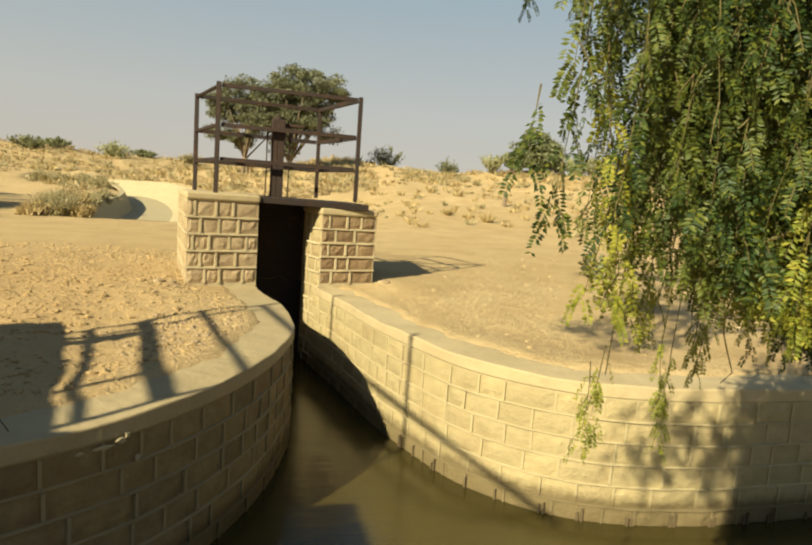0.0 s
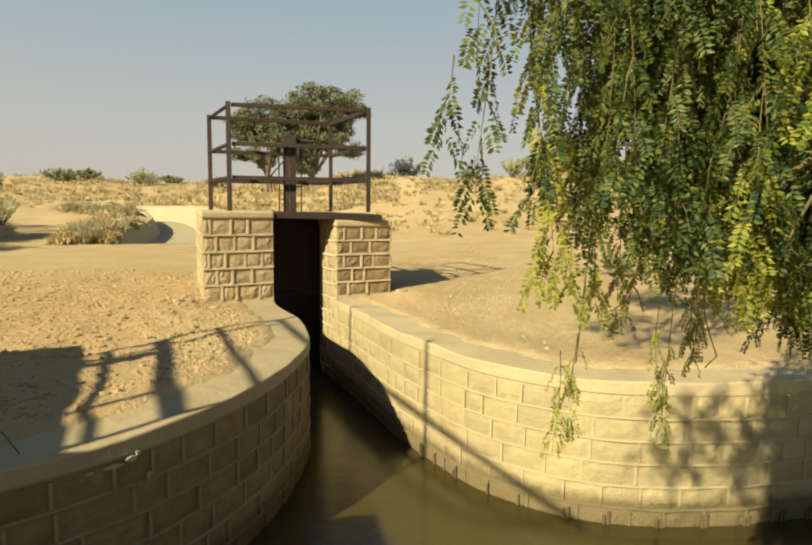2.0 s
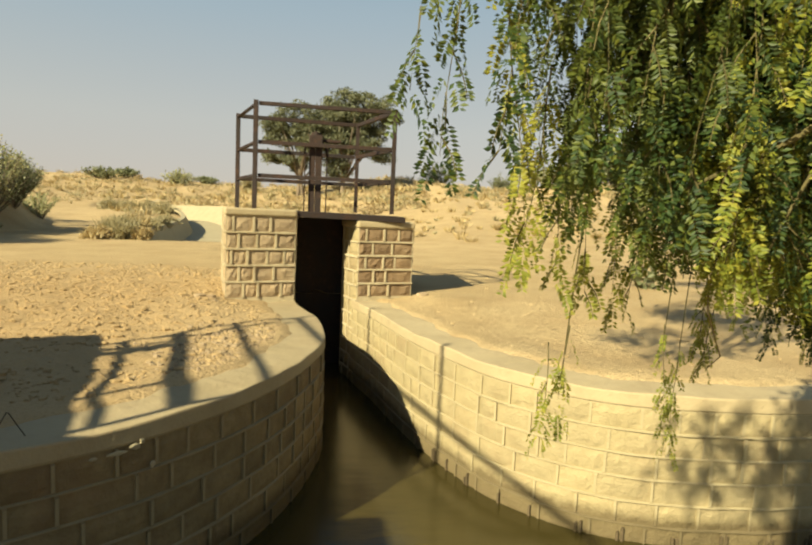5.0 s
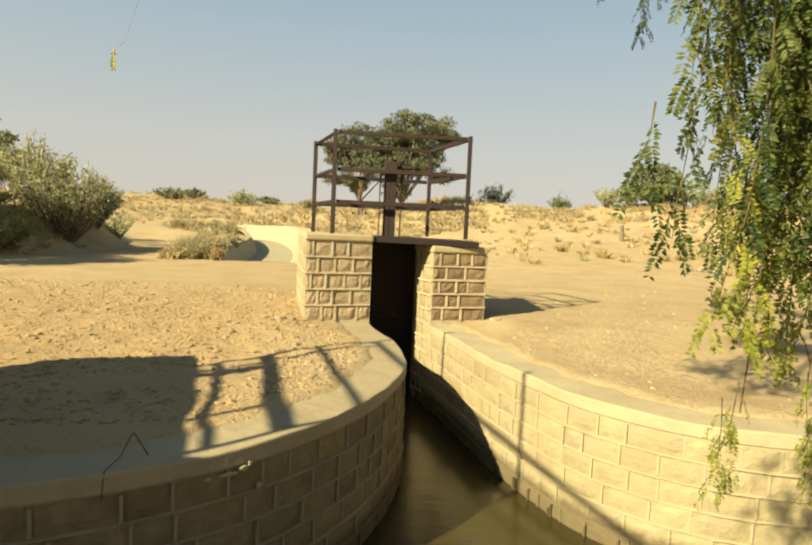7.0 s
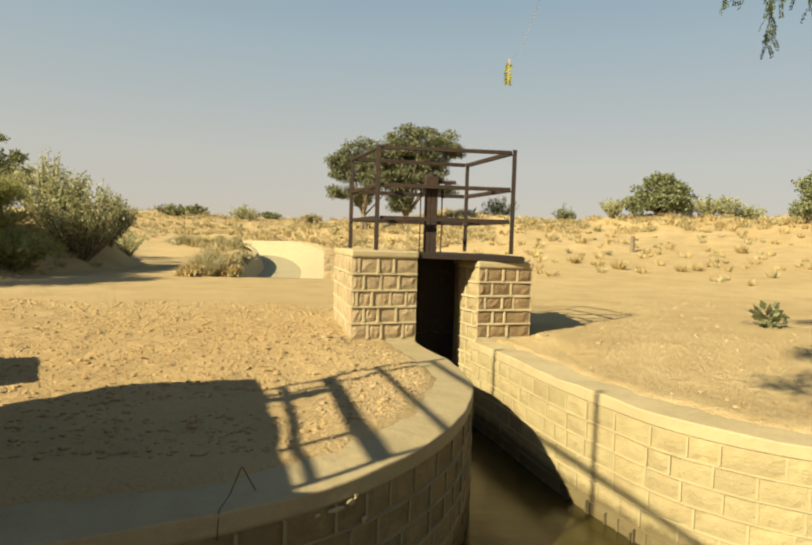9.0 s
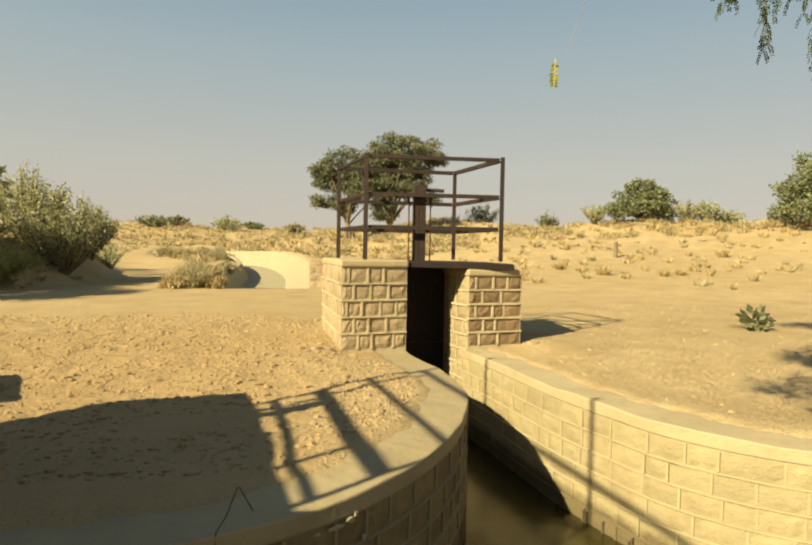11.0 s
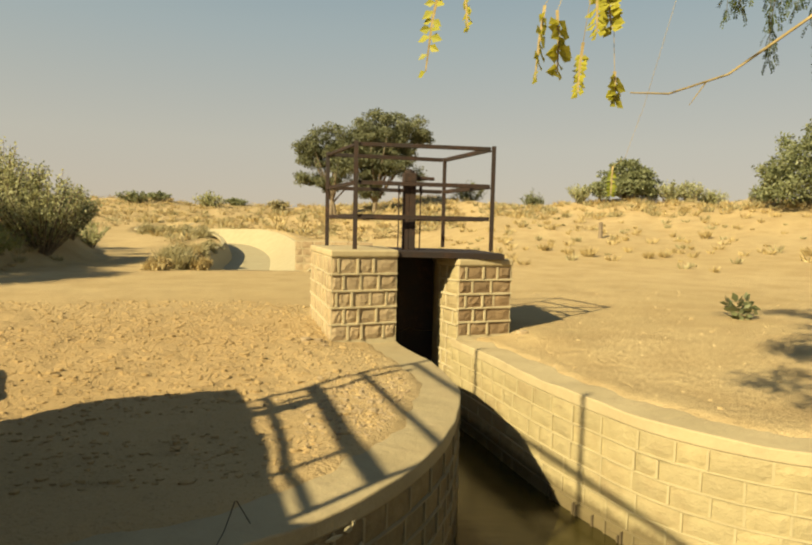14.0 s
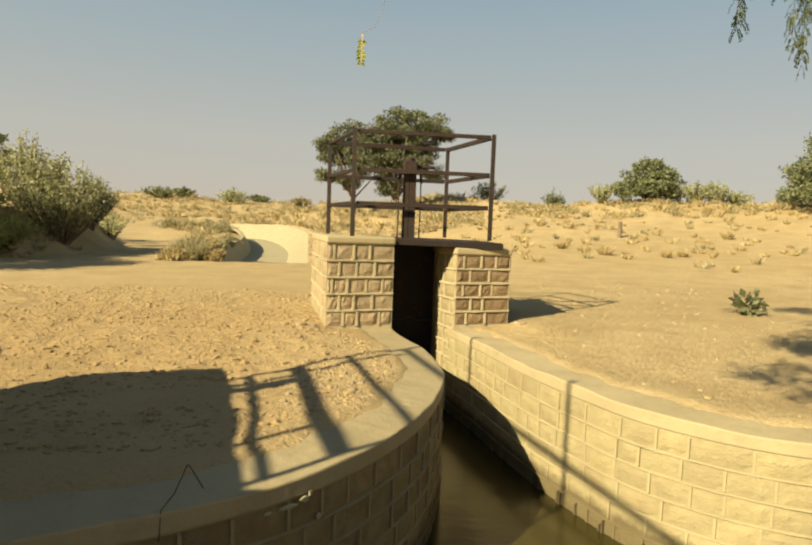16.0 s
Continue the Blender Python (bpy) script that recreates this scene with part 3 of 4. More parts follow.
for x in (0.515, 0.765):
    m = Mesh()
    m.tube([(x + (0.04 if x < 0.6 else -0.04), 0.50, 1.625), (x, 0.49, 1.615), (x, 0.49, 1.53), (x + 0.012, 0.49, 1.50)], [0.016, 0.018, 0.018, 0.012], 7)
    part("lug", m, RUST, gate)
    m = Mesh()
    m.tube([(x, 0.50, 0.87), (x + 0.004, 0.50, 1.2), (x, 0.50, 1.53)], [0.008, 0.007, 0.008], 6)
    part("stay_rod", m, RUST, gate)

# ---- the second gate, beside the camera ----
P1, ALONG = np.array((-2.60, -3.90)), np.array((0.20, -0.98))
P2 = P1 + 1.72 * ALONG
BACK = np.array((-0.98, -0.20))
TALL = 1.425


def quad(a, b, c, d):
    return [tuple(np.array(p)) for p in (a, b, c, d)]


# this pier's deep shade is partly in its darker stone and pointing
big = thing("stone_pier", "tall stone regulator pier with plastered head, in shade", "pier")
foot = quad((-2.07, -4.52), (-2.31, -3.96), (-2.68, -3.56), (-4.40, -4.45)) + [(-4.40, -4.72), (-2.08, -4.66)]
foot = foot[::-1]
m = Mesh()
m.prism(foot, -1.5, 1.06)
part("core", m, MORTAR_SHADE, big)
inner = [tuple(P1 + u * ALONG + v * BACK) for u, v in ((-0.46, 0.06), (-0.44, 0.9), (0.55, 1.9), (0.62, 1.9), (0.56, 0.02), (0.10, 0.0))]
m = Mesh()
m.prism(inner, 1.06, TALL - 0.01)
part("head", m, MORTAR_SHADE, big, "plastered rounded head", bevel=0.025)
for a, b in (((-2.07, -4.52), (-2.31, -3.96)), ((-2.31, -3.96), (-2.68, -3.56))):
    stonework(big, Run([a, b]), -0.08, 1.06, 8, STONE_SHADE, rng, lengths=(0.14, 0.26), joint=0.02, mortar=MORTAR_SHADE)

far_pier = thing("stone_pier", "tall stone regulator pier beside the water", "pier")
q = P2 + np.array((0.0, 0.04))
m = Mesh()
m.prism([tuple(q + v) for v in (np.array((-0.10, -0.5)), np.array((0.36, -0.5)), np.array((0.36, 0.0)), np.array((-0.10, 0.0)))], -1.5, TALL)
part("core", m, MORTAR, far_pier)

breast = thing("breast_wall", "stone breast wall above a regulator gate", "wall", kind="structure")
a, b = P1 + 0.55 * ALONG, P2
m = Mesh()
m.prism([tuple(a), tuple(a + 0.06 * BACK), tuple(b + 0.06 * BACK), tuple(b)], 0.54, TALL)
part("core", m, MORTAR, breast)
c = P1 + 0.90 * ALONG
m = Mesh()
m.prism([tuple(a + 0.01 * ALONG), tuple(a + 0.07 * BACK), tuple(c + 0.07 * BACK), tuple(c)], -1.4, TALL - 0.01)
part("side_panel", m, MORTAR_SHADE, breast)
leaf2 = thing("sluice_gate", "closed steel regulator gate under a breast wall", "sluice gate")
m = Mesh()
m.prism([tuple(a), tuple(a + 0.05 * BACK), tuple(b + 0.05 * BACK), tuple(b)], -1.4, 0.435)
part("leaf", m, RUST, leaf2)
rail2 = thing("guard_rail", "rusty angle-iron guard rail on the regulator deck", "railing")
SET = -0.30 * SUN_DIR  # the rail stands a little back from the wall's face
R1, R2 = P1 - 0.14 * ALONG + np.array(SET.xy), P1 + 1.62 * ALONG + np.array(SET.xy)
RAIL_Z = TALL - 0.01 + SET.z
for (x, y), top in ((R1, 3.28), (P1 + 0.02 * ALONG, 2.4), (R2, 3.28)):
    m = Mesh()
    m.sweep((x, y, TALL - 0.08), (x, y, top), ANGLE)
    part("post", m, RUST, rail2, bevel=0.003)
for h, w in ((0.065, 0.016), (0.33, 0.042), (0.665, 0.016), (1.05, 0.018)):
    m = Mesh()
    m.sweep((*R1, RAIL_Z + h), (*(R2 + (1.6 if h > 1 else 0.0) * ALONG), RAIL_Z + h), [(-0.016, -w), (0.016, -w), (0.016, w), (-0.016, w)])
    part("rail", m, RUST, rail2, bevel=0.003)
# short uprights between the two lower rails
for along, w in ((0.30, 0.075), (1.36, 0.016)):
    x, y = R1 + along * ALONG
    m = Mesh()
    m.sweep((x, y, TALL - 0.05), (x, y, RAIL_Z + 0.30), [(-0.012, -w), (0.012, -w), (0.012, w), (-0.012, w)])
    part("upright", m, RUST, rail2, bevel=0.003)

# low pier beyond
low = thing("stone_pier", "low stone pier with cement cap beside a weed", "pier")
foot = [(-3.75, -2.80), (-3.15, -2.72), (-3.44, -2.02), (-4.05, -2.10)]
m = Mesh()
m.prism(foot, -0.5, 0.44)
part("core", m, MORTAR, low)
m = Mesh()
m.prism([(-3.78, -2.83), (-3.12, -2.75), (-3.42, -1.99), (-4.08, -2.07)], 0.44, 0.51)
part("cap", m, COPING, low, "worn cement cap", bevel=0.015)
stonework(low, Run([foot[0], foot[1]]), -0.12, 0.44, 4, STONE, rng)
stonework(low, Run([foot[1], foot[2]]), -0.12, 0.44, 4, STONE, rng)

# ---- the far canal ----
lining = Mesh()
prev = None
for i, (x, y) in enumerate(CANAL):
    d = CANAL[min(i + 1, len(CANAL) - 1)] - CANAL[max(i - 1, 0)]
    d = d / np.linalg.norm(d)
    s = np.array((d[1], -d[0]))
    z = land(x + 1.9 * s[0], y + 1.9 * s[1]) + 0.06
    lift = 0.2 * smooth(14, 34, y)
    row = [(-CANAL_NEAR - 0.22, -0.1), (-CANAL_NEAR - 0.22, 0.0), (-CANAL_NEAR, 0.0), (-1.2, -CANAL_DEEP), (CANAL_BED, -CANAL_DEEP), (CANAL_TOP, lift), (CANAL_TOP + 0.25, lift), (CANAL_TOP + 0.25, lift - 0.1)]
    lining.v += [(x + s[0] * o, y + s[1] * o, z + h) for o, h in row]
    if i:
        k = 8 * i
        lining.f += [(k + j - 8, k + j - 7, k + j + 1, k + j) for j in range(7)]
whole("canal_lining", lining, CONCRETE, "curving cement-lined canal with sloping sides, nearly empty", "canal", kind="structure")
head = thing("culvert_headwall", "low stone parapet over the culvert mouth", "wall")
m = Mesh()
m.prism([(-1.08, 9.2), (0.9, 9.2), (0.9, 9.55), (-1.08, 9.55)], -0.3, 0.74)
part("core", m, MORTAR, head)
stonework(head, Run([(-1.08, 9.2), (0.9, 9.2)]), -0.02, 0.74, 4, STONE, rng, lengths=(0.2, 0.34))


# ---- plants ----
def unit(rng):
    while True:
        v = Vector((rng.uniform(-1, 1), rng.uniform(-1, 1), rng.uniform(-1, 1)))
        if 0.05 < v.length < 1:
            return v.normalized()


def blade(m, p, d, n, length, width, fold=0.0):
    """One small leaf from p along d, with its face towards n."""
    s = d.cross(n)
    s = s.normalized() if s.length > 1e-4 else Vector((1, 0, 0))
    k = s.cross(d) * fold * width
    a, b = p + d * length * 0.45 + s * width + k, p + d * length * 0.45 - s * width + k
    i = len(m.v)
    m.v += [tuple(p), tuple(a), tuple(p + d * length), tuple(b)]
    m.f += [(i, i + 1, i + 2), (i, i + 2, i + 3)]


def pinnate(m, wood, p, d, length, rng, pairs=10, leaflet=0.016, wide=0.26):
    """A feather leaf: a thin stalk with leaflets in pairs, drooping."""
    d = d.normalized()
    n = unit(rng)
    q = p.copy()
    step = length / pairs
    pts = [p]
    for i in range(pairs):
        d = (d + Vector((0, 0, -0.10)) + unit(rng) * 0.03).normalized()
        q = q + d * step
        pts.append(q)
        if i == 0:
            continue
        side = d.cross(n).normalized()
        size = leaflet * (1 - 0.35 * abs(i / pairs - 0.5)) * rng.uniform(0.85, 1.15)
        for sgn in (1, -1):
            if rng.random() < 0.12:
                continue
            blade(m, q, (side * sgn + d * 0.45 + unit(rng) * 0.32).normalized(), side.cross(d) + unit(rng) * 0.6, size, size * wide, 0.3)
    if wood is not None:
        wood.tube([pts[0], pts[len(pts) // 2], pts[-1]], [0.0011, 0.0009, 0.0005], 3)


def strand(m, wood, p, d, length, rng, gap=0.03, leaf=0.085, droop=0.10, thick=0.003, leaflet=0.016, wide=0.26):
    """A hanging twig with feather leaves along it."""
    q, d = Vector(p), Vector(d).normalized()
    pts = [q.copy()]
    n = max(3, int(length / gap))
    turn = rng.uniform(0, 6)
    for i in range(n):
        d = (d + Vector((0, 0, -droop)) + unit(rng) * 0.07).normalized()
        q = q + d * gap
        pts.append(q.copy())
        turn += 2.4
        side = d.cross(Vector((math.cos(turn), math.sin(turn), 0.3))).normalized()
        for k in range(1 if rng.random() < 0.6 else 2):
            pinnate(m, wood if rng.random() < 0.25 else None, q, (side * (1 if k == 0 else -1) + d * 0.6 + Vector((0, 0, -0.35))), leaf * rng.uniform(0.65, 1.1), rng, rng.randint(12, 15), leaflet * 0.86, wide)
    wood.tube(pts[::2] if len(pts) > 6 else pts, [thick * (1 - 0.75 * i / max(1, len(pts[::2]) - 1)) for i in range(len(pts[::2] if len(pts) > 6 else pts))], 4)


def build_near_tree():
    rng = random.Random(21)
    tree = thing("mesquite_tree", "drooping green tree with feathery leaves over the water", "tree")
    crown, twigs, trunk, edge = Mesh(), Mesh(), Mesh(), Mesh()
    trunk.tube([(4.6, -7.4, -0.6), (4.5, -7.3, 0.6), (4.2, -7.0, 1.7), (3.6, -6.6, 2.7), (2.6, -5.9, 3.4)], [0.17, 0.15, 0.13, 0.10, 0.07], 10)
    limbs = [[(4.2, -7.0, 1.7), (3.0, -6.6, 2.2), (1.9, -6.2, 2.0), (1.0, -6.0, 1.6)], [(3.6, -6.6, 2.7), (2.9, -5.6, 2.5), (2.1, -5.0, 1.9)], [(2.6, -5.9, 3.4), (2.2, -4.2, 3.6), (1.7, -2.9, 3.4)], [(2.6, -5.9, 3.4), (0.9, -5.9, 3.7), (-0.8, -5.9, 3.4)]]
    for line in limbs:
        pts = spline(line, 0.2)
        trunk.tube(pts, list(np.linspace(0.05, 0.010, len(pts))), 7)
    # the hanging curtain, close to the bank: sparse at its west edge, dense further in
    for _ in range(470):
        u = rng.random() ** 0.78
        y = rng.uniform(-6.12, -5.74) + 0.12 * u
        x = 0.75 + 0.5 * (y + 5.96) + 1.0 * u
        bottom = 0.95 - 0.25 * min(1, u * 1.6) + 0.36 * rng.random() ** 1.6
        top = bottom + rng.uniform(0.3, 0.75)
        # low strands at the west edge get the yellow that paints sunlight
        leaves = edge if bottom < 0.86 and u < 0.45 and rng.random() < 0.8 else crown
        strand(leaves, twigs, (x, y, top), (rng.uniform(-0.22, 0.15), rng.uniform(-0.2, 0.2), -1), top - bottom, rng, gap=0.019, leaf=0.060, thick=0.0014, leaflet=0.0125, wide=0.22)
    # and further out over the water
    for _ in range(210):
        y = rng.uniform(-5.45, -4.5)
        x = 0.30 + 0.90 * (y + 6.65) + 1.1 * rng.random() ** 0.7
        bottom = 0.48 + 0.5 * rng.random() ** 0.7
        top = bottom + rng.uniform(0.4, 1.0)
        # the lowest strands get the sunlit yellow too
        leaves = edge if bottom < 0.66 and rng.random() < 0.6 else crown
        strand(leaves, twigs, (x, y, top), (rng.uniform(-0.3, 0.2), rng.uniform(-0.2, 0.2), -1), top - bottom, rng, gap=0.025, leaf=0.062, leaflet=0.0115)
    # loose strands at the edge, some of them hanging low
    for x, y, top, low in ((0.668, -6.03, 1.42, 1.10), (0.702, -5.99, 1.40, 0.94), (0.645, -5.97, 1.12, 1.03), (0.74, -5.95, 1.2, 0.86), (0.90, -5.80, 1.1, 0.80), (0.96, -5.76, 1.1, 0.79), (1.04, -5.70, 1.0, 0.74), (1.12, -5.66, 1.0, 0.72), (0.84, -5.86, 1.1, 0.82), (0.93, -5.70, 0.70, 0.53), (0.985, -5.66, 0.72, 0.55), (1.40, -5.30, 0.66, 0.40), (1.50, -5.22, 0.6, 0.30)):
        strand(edge if low < 0.9 else crown, twigs, (x, y, top), (rng.uniform(-0.1, 0.1), 0, -1), top - low, rng, gap=0.022, leaf=0.058, thick=0.0014, leaflet=0.0125, wide=0.22)
    # bare ends that carry the lowest sprays
    for x, y, top, low in ((0.95, -5.72, 1.0, 0.68), (1.40, -5.30, 0.95, 0.62), (1.50, -5.22, 0.95, 0.58)):
        twigs.tube([(x + 0.03, y, top), (x + 0.012, y, (top + low) / 2), (x, y, low)], [0.0018, 0.0015, 0.0012], 4)
    # pale forked branches in front, with a few sprays in the bright sunlit yellow
    forks = [[(1.27, -6.25, 1.20), (1.142, -6.164, 1.120), (1.085, -6.105, 1.035), (1.05, -6.07, 0.965), (1.012, -6.06, 0.875)], [(1.085, -6.105, 1.060), (1.03, -6.075, 1.00), (0.985, -6.03, 0.965), (0.905, -5.985, 0.915)], [(1.142, -6.164, 1.120), (1.10, -6.13, 1.05), (1.09, -6.13, 0.99)]]
    for line in forks:
        pts = spline(line, 0.03)
        twigs.tube(pts, list(np.linspace(0.0042, 0.0014, len(pts))), 6)
        for q in pts[2::2]:
            strand(edge if rng.random() < 0.16 else crown, twigs, q, (rng.uniform(-0.6, 0.6), rng.uniform(-0.4, 0.4), rng.uniform(-0.9, 0.1)), rng.uniform(0.05, 0.11), rng, gap=0.016, leaf=0.05, thick=0.0012, leaflet=0.011, wide=0.22)
    # unseen sprays added overhead to dapple the pale wall
    for _ in range(300):
        x, y, z = -0.42 + 2.0 * rng.random() ** 0.8, rng.uniform(-6.5, -6.0), rng.uniform(1.95, 2.3)
        strand(crown, twigs, (x, y, z), (rng.uniform(-0.8, 0.8), rng.uniform(-0.5, 0.5), -0.3), rng.uniform(0.15, 0.3), rng, gap=0.03, leaf=0.07, leaflet=0.014)
    # sprays that hang high over the water
    for _ in range(16):
        x, y = rng.uniform(0.98, 1.6), rng.uniform(-4.5, -4.0)
        strand(crown, twigs, (x + 0.1, y, rng.uniform(2.25, 2.5)), (rng.uniform(-0.5, 0.1), 0, -0.8), rng.uniform(0.25, 0.40), rng, gap=0.03, leaf=0.07, leaflet=0.014)
    for _ in range(15):
        x, y = rng.uniform(1.42, 2.0), rng.uniform(-4.4, -4.0)
        low = 1.74 - 0.30 * (x - 1.42) + 0.25 * rng.random()
        strand(crown, twigs, (x + 0.06, y, 2.3), (rng.uniform(-0.15, 0.1), 0, -1), 2.3 - low, rng, gap=0.03, leaf=0.07, leaflet=0.014)
    # unseen crown added above the bank to shade the inner curtain
    for _ in range(34):
        leafy(crown, (rng.uniform(-0.05, 1.5), rng.uniform(-7.35, -6.75), rng.uniform(2.3, 2.95)), 0.38, 260, 0.06, rng, 0.7)
    # the upper crown, out of view, placed for the shade it casts
    for cx, cy, cz, r, n in ((1.7, -2.8, 3.6, 0.9, 11), (2.6, -3.4, 3.7, 0.9, 9), (-0.8, -5.75, 3.4, 0.5, 5), (0.1, -5.05, 3.5, 0.55, 7), (0.6, -4.6, 3.5, 0.6, 8), (0.35, -6.55, 2.25, 0.32, 4), (0.75, -6.4, 2.4, 0.4, 3), (1.8, -5.6, 2.6, 0.7, 12), (2.6, -5.2, 2.7, 0.8, 12), (3.4, -5.0, 2.9, 0.9, 10)):
        for _ in range(n):
            v = unit(rng) * r * rng.random() ** 0.4
            leafy(crown, (cx + v.x, cy + v.y, cz + v.z * 0.5), 0.30, 130, 0.07, rng, 0.6)
    part("trunk", trunk, BARK, tree, smooth=True)
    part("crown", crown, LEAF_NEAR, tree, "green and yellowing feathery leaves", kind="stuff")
    part("outer_foliage", edge, LEAF_YELLOW, tree, "yellow outer leaves with sunlight in their colour", kind="stuff")
    part("twig", twigs, TWIG_DARK, tree, kind="stuff")


def build_branch():
    """The thin twigs that hang just in front of the camera."""
    rng = random.Random(8)
    ob = thing("hanging_twig", "thin yellow-green twig with sparse feather leaves", "twig")
    crown, twigs = Mesh(), Mesh()
    twigs.tube([(4.2, -7.0, 1.7), (2.6, -6.5, 2.0), (1.0, -6.2, 1.75), (0.25, -6.02, 1.55), (-0.05, -6.02, 1.42), (-0.23, -6.03, 1.38)], [0.012, 0.009, 0.005, 0.0025, 0.0015, 0.0008], 5)
    sprays = (((-0.232, -6.03, 1.265), 0.060, -0.25, 0.0085), ((-0.222, -6.03, 1.268), 0.036, 0.25, 0.006), ((-0.155, -6.03, 1.310), 0.046, -0.25, 0.010), ((-0.170, -6.03, 1.248), 0.044, -0.2, 0.012), ((-0.164, -6.035, 1.244), 0.036, 0.1, 0.012), ((-0.138, -6.03, 1.268), 0.034, 0.05, 0.010), ((-0.133, -6.03, 1.262), 0.026, 0.45, 0.009), ((-0.145, -6.03, 1.228), 0.030, -0.1, 0.007), ((-0.124, -6.03, 1.212), 0.018, 0.1, 0.008), ((-0.022, -5.825, 1.178), 0.027, -0.1, 0.0055))
    for (x, y, z), size, lean, leaflet in sprays:
        if y < -6:
            fork = Vector((-0.215, -6.03, 1.300)) if x < -0.2 else Vector((-0.142, -6.03, 1.322))
            twigs.tube(spline([tuple(fork), ((x + fork.x) / 2 + 0.006, y + 0.004, (z + fork.z) / 2 + 0.004), (x, y, z)], 0.01), [0.00026] * len(spline([tuple(fork), ((x + fork.x) / 2 + 0.006, y + 0.004, (z + fork.z) / 2 + 0.004), (x, y, z)], 0.01)), 4)
        else:
            twigs.tube([(x + 0.10, y, 1.5), (x + 0.03, y, 1.24), (x + 0.012, y, z + 0.008), (x, y, z)], [0.0003, 0.0002, 0.0002, 0.0002], 4)
        pinnate(crown, twigs, Vector((x, y, z)), Vector((lean, 0, -1)), size, rng, 12, leaflet, 0.34)
    for line in ([(-0.16, -6.025, 1.402), (-0.185, -6.03, 1.35), (-0.215, -6.03, 1.300)], [(-0.09, -6.02, 1.425), (-0.13, -6.025, 1.38), (-0.142, -6.03, 1.322)]):
        pts = spline(line, 0.012)
        twigs.tube(pts, list(np.linspace(0.0007, 0.0003, len(pts))), 4)
    # a bare forked twig
    twigs.tube([(1.4, -5.95, 2.1), (0.6, -5.9, 1.75), (0.2, -5.88, 1.36), (0.056, -5.88, 1.257), (0.0, -5.88, 1.237), (-0.036, -5.88, 1.236)], [0.004, 0.003, 0.002, 0.0011, 0.0009, 0.0006], 5)
    twigs.tube([(0.035, -5.88, 1.249), (0.020, -5.88, 1.228)], [0.0007, 0.0003], 4)
    # a bare whip that curls at its end
    twigs.tube(spline([(1.60, -5.75, 1.55), (1.362, -5.732, 1.16), (1.27, -5.71, 0.93), (1.212, -5.70, 0.79), (1.245, -5.706, 0.67), (1.224, -5.70, 0.655)], 0.04), list(np.linspace(0.0032, 0.0013, len(spline([(1.60, -5.75, 1.55), (1.362, -5.732, 1.16), (1.27, -5.71, 0.93), (1.212, -5.70, 0.79), (1.245, -5.706, 0.67), (1.224, -5.70, 0.655)], 0.04)))), 6)
    part("foliage", crown, LEAF_YELLOW, ob, kind="stuff")
    part("stem", twigs, TWIG, ob, kind="stuff")


def leafy(m, centre, radius, count, size, rng, flat=0.8, aim=None, slim=0.28):
    """A ragged clump of small leaves."""
    c = Vector(centre)
    for _ in range(count):
        v = unit(rng) * (rng.random() ** 0.45) * radius
        v.z *= flat
        d = unit(rng) if aim is None else (unit(rng) + Vector(aim)).normalized()
        blade(m, c + v, d, unit(rng), size * rng.uniform(0.6, 1.3), size * slim, 0.2)


def crown_tree(name, label, at, height, width, material, seed, clumps=60, size=0.16, flat=0.6, base=0.35, group="", count=60, aim=None, slim=0.28):
    rng = random.Random(seed)
    ob = thing(name, label, "tree", group, at=at)
    wood, crown = Mesh(), Mesh()
    forks = []
    wood.tube([(0, 0, -0.3), (0.05 * width * rng.uniform(-1, 1), 0, base * height * 0.7), (0.08 * width * rng.uniform(-1, 1), 0, base * height * 1.3)], [0.024 * height, 0.019 * height, 0.013 * height], 7)
    for _ in range(clumps):
        a, r = rng.uniform(0, 6.283), math.sqrt(rng.random()) * 0.5 * width
        dome = math.sqrt(max(0.05, 1 - (r / (0.52 * width)) ** 2))
        z = height * (base + (1 - base) * dome * rng.uniform(0.15, 0.95))
        p = Vector((r * math.cos(a) * rng.uniform(0.8, 1.15), r * math.sin(a), z))
        forks.append(p)
        leafy(crown, p, width * rng.uniform(0.06, 0.12), count, size, rng, flat, aim, slim)
    for p in rng.sample(forks, min(len(forks), 16)):
        wood.tube([(0, 0, base * height * rng.uniform(0.5, 1.2)), (p.x * 0.45, p.y * 0.45, p.z * 0.72), tuple(p)], [0.014 * height, 0.008 * height, 0.003 * height], 5)
    part("trunk", wood, BARK, ob, smooth=True)
    part("crown", crown, material, ob, kind="stuff")
    return ob


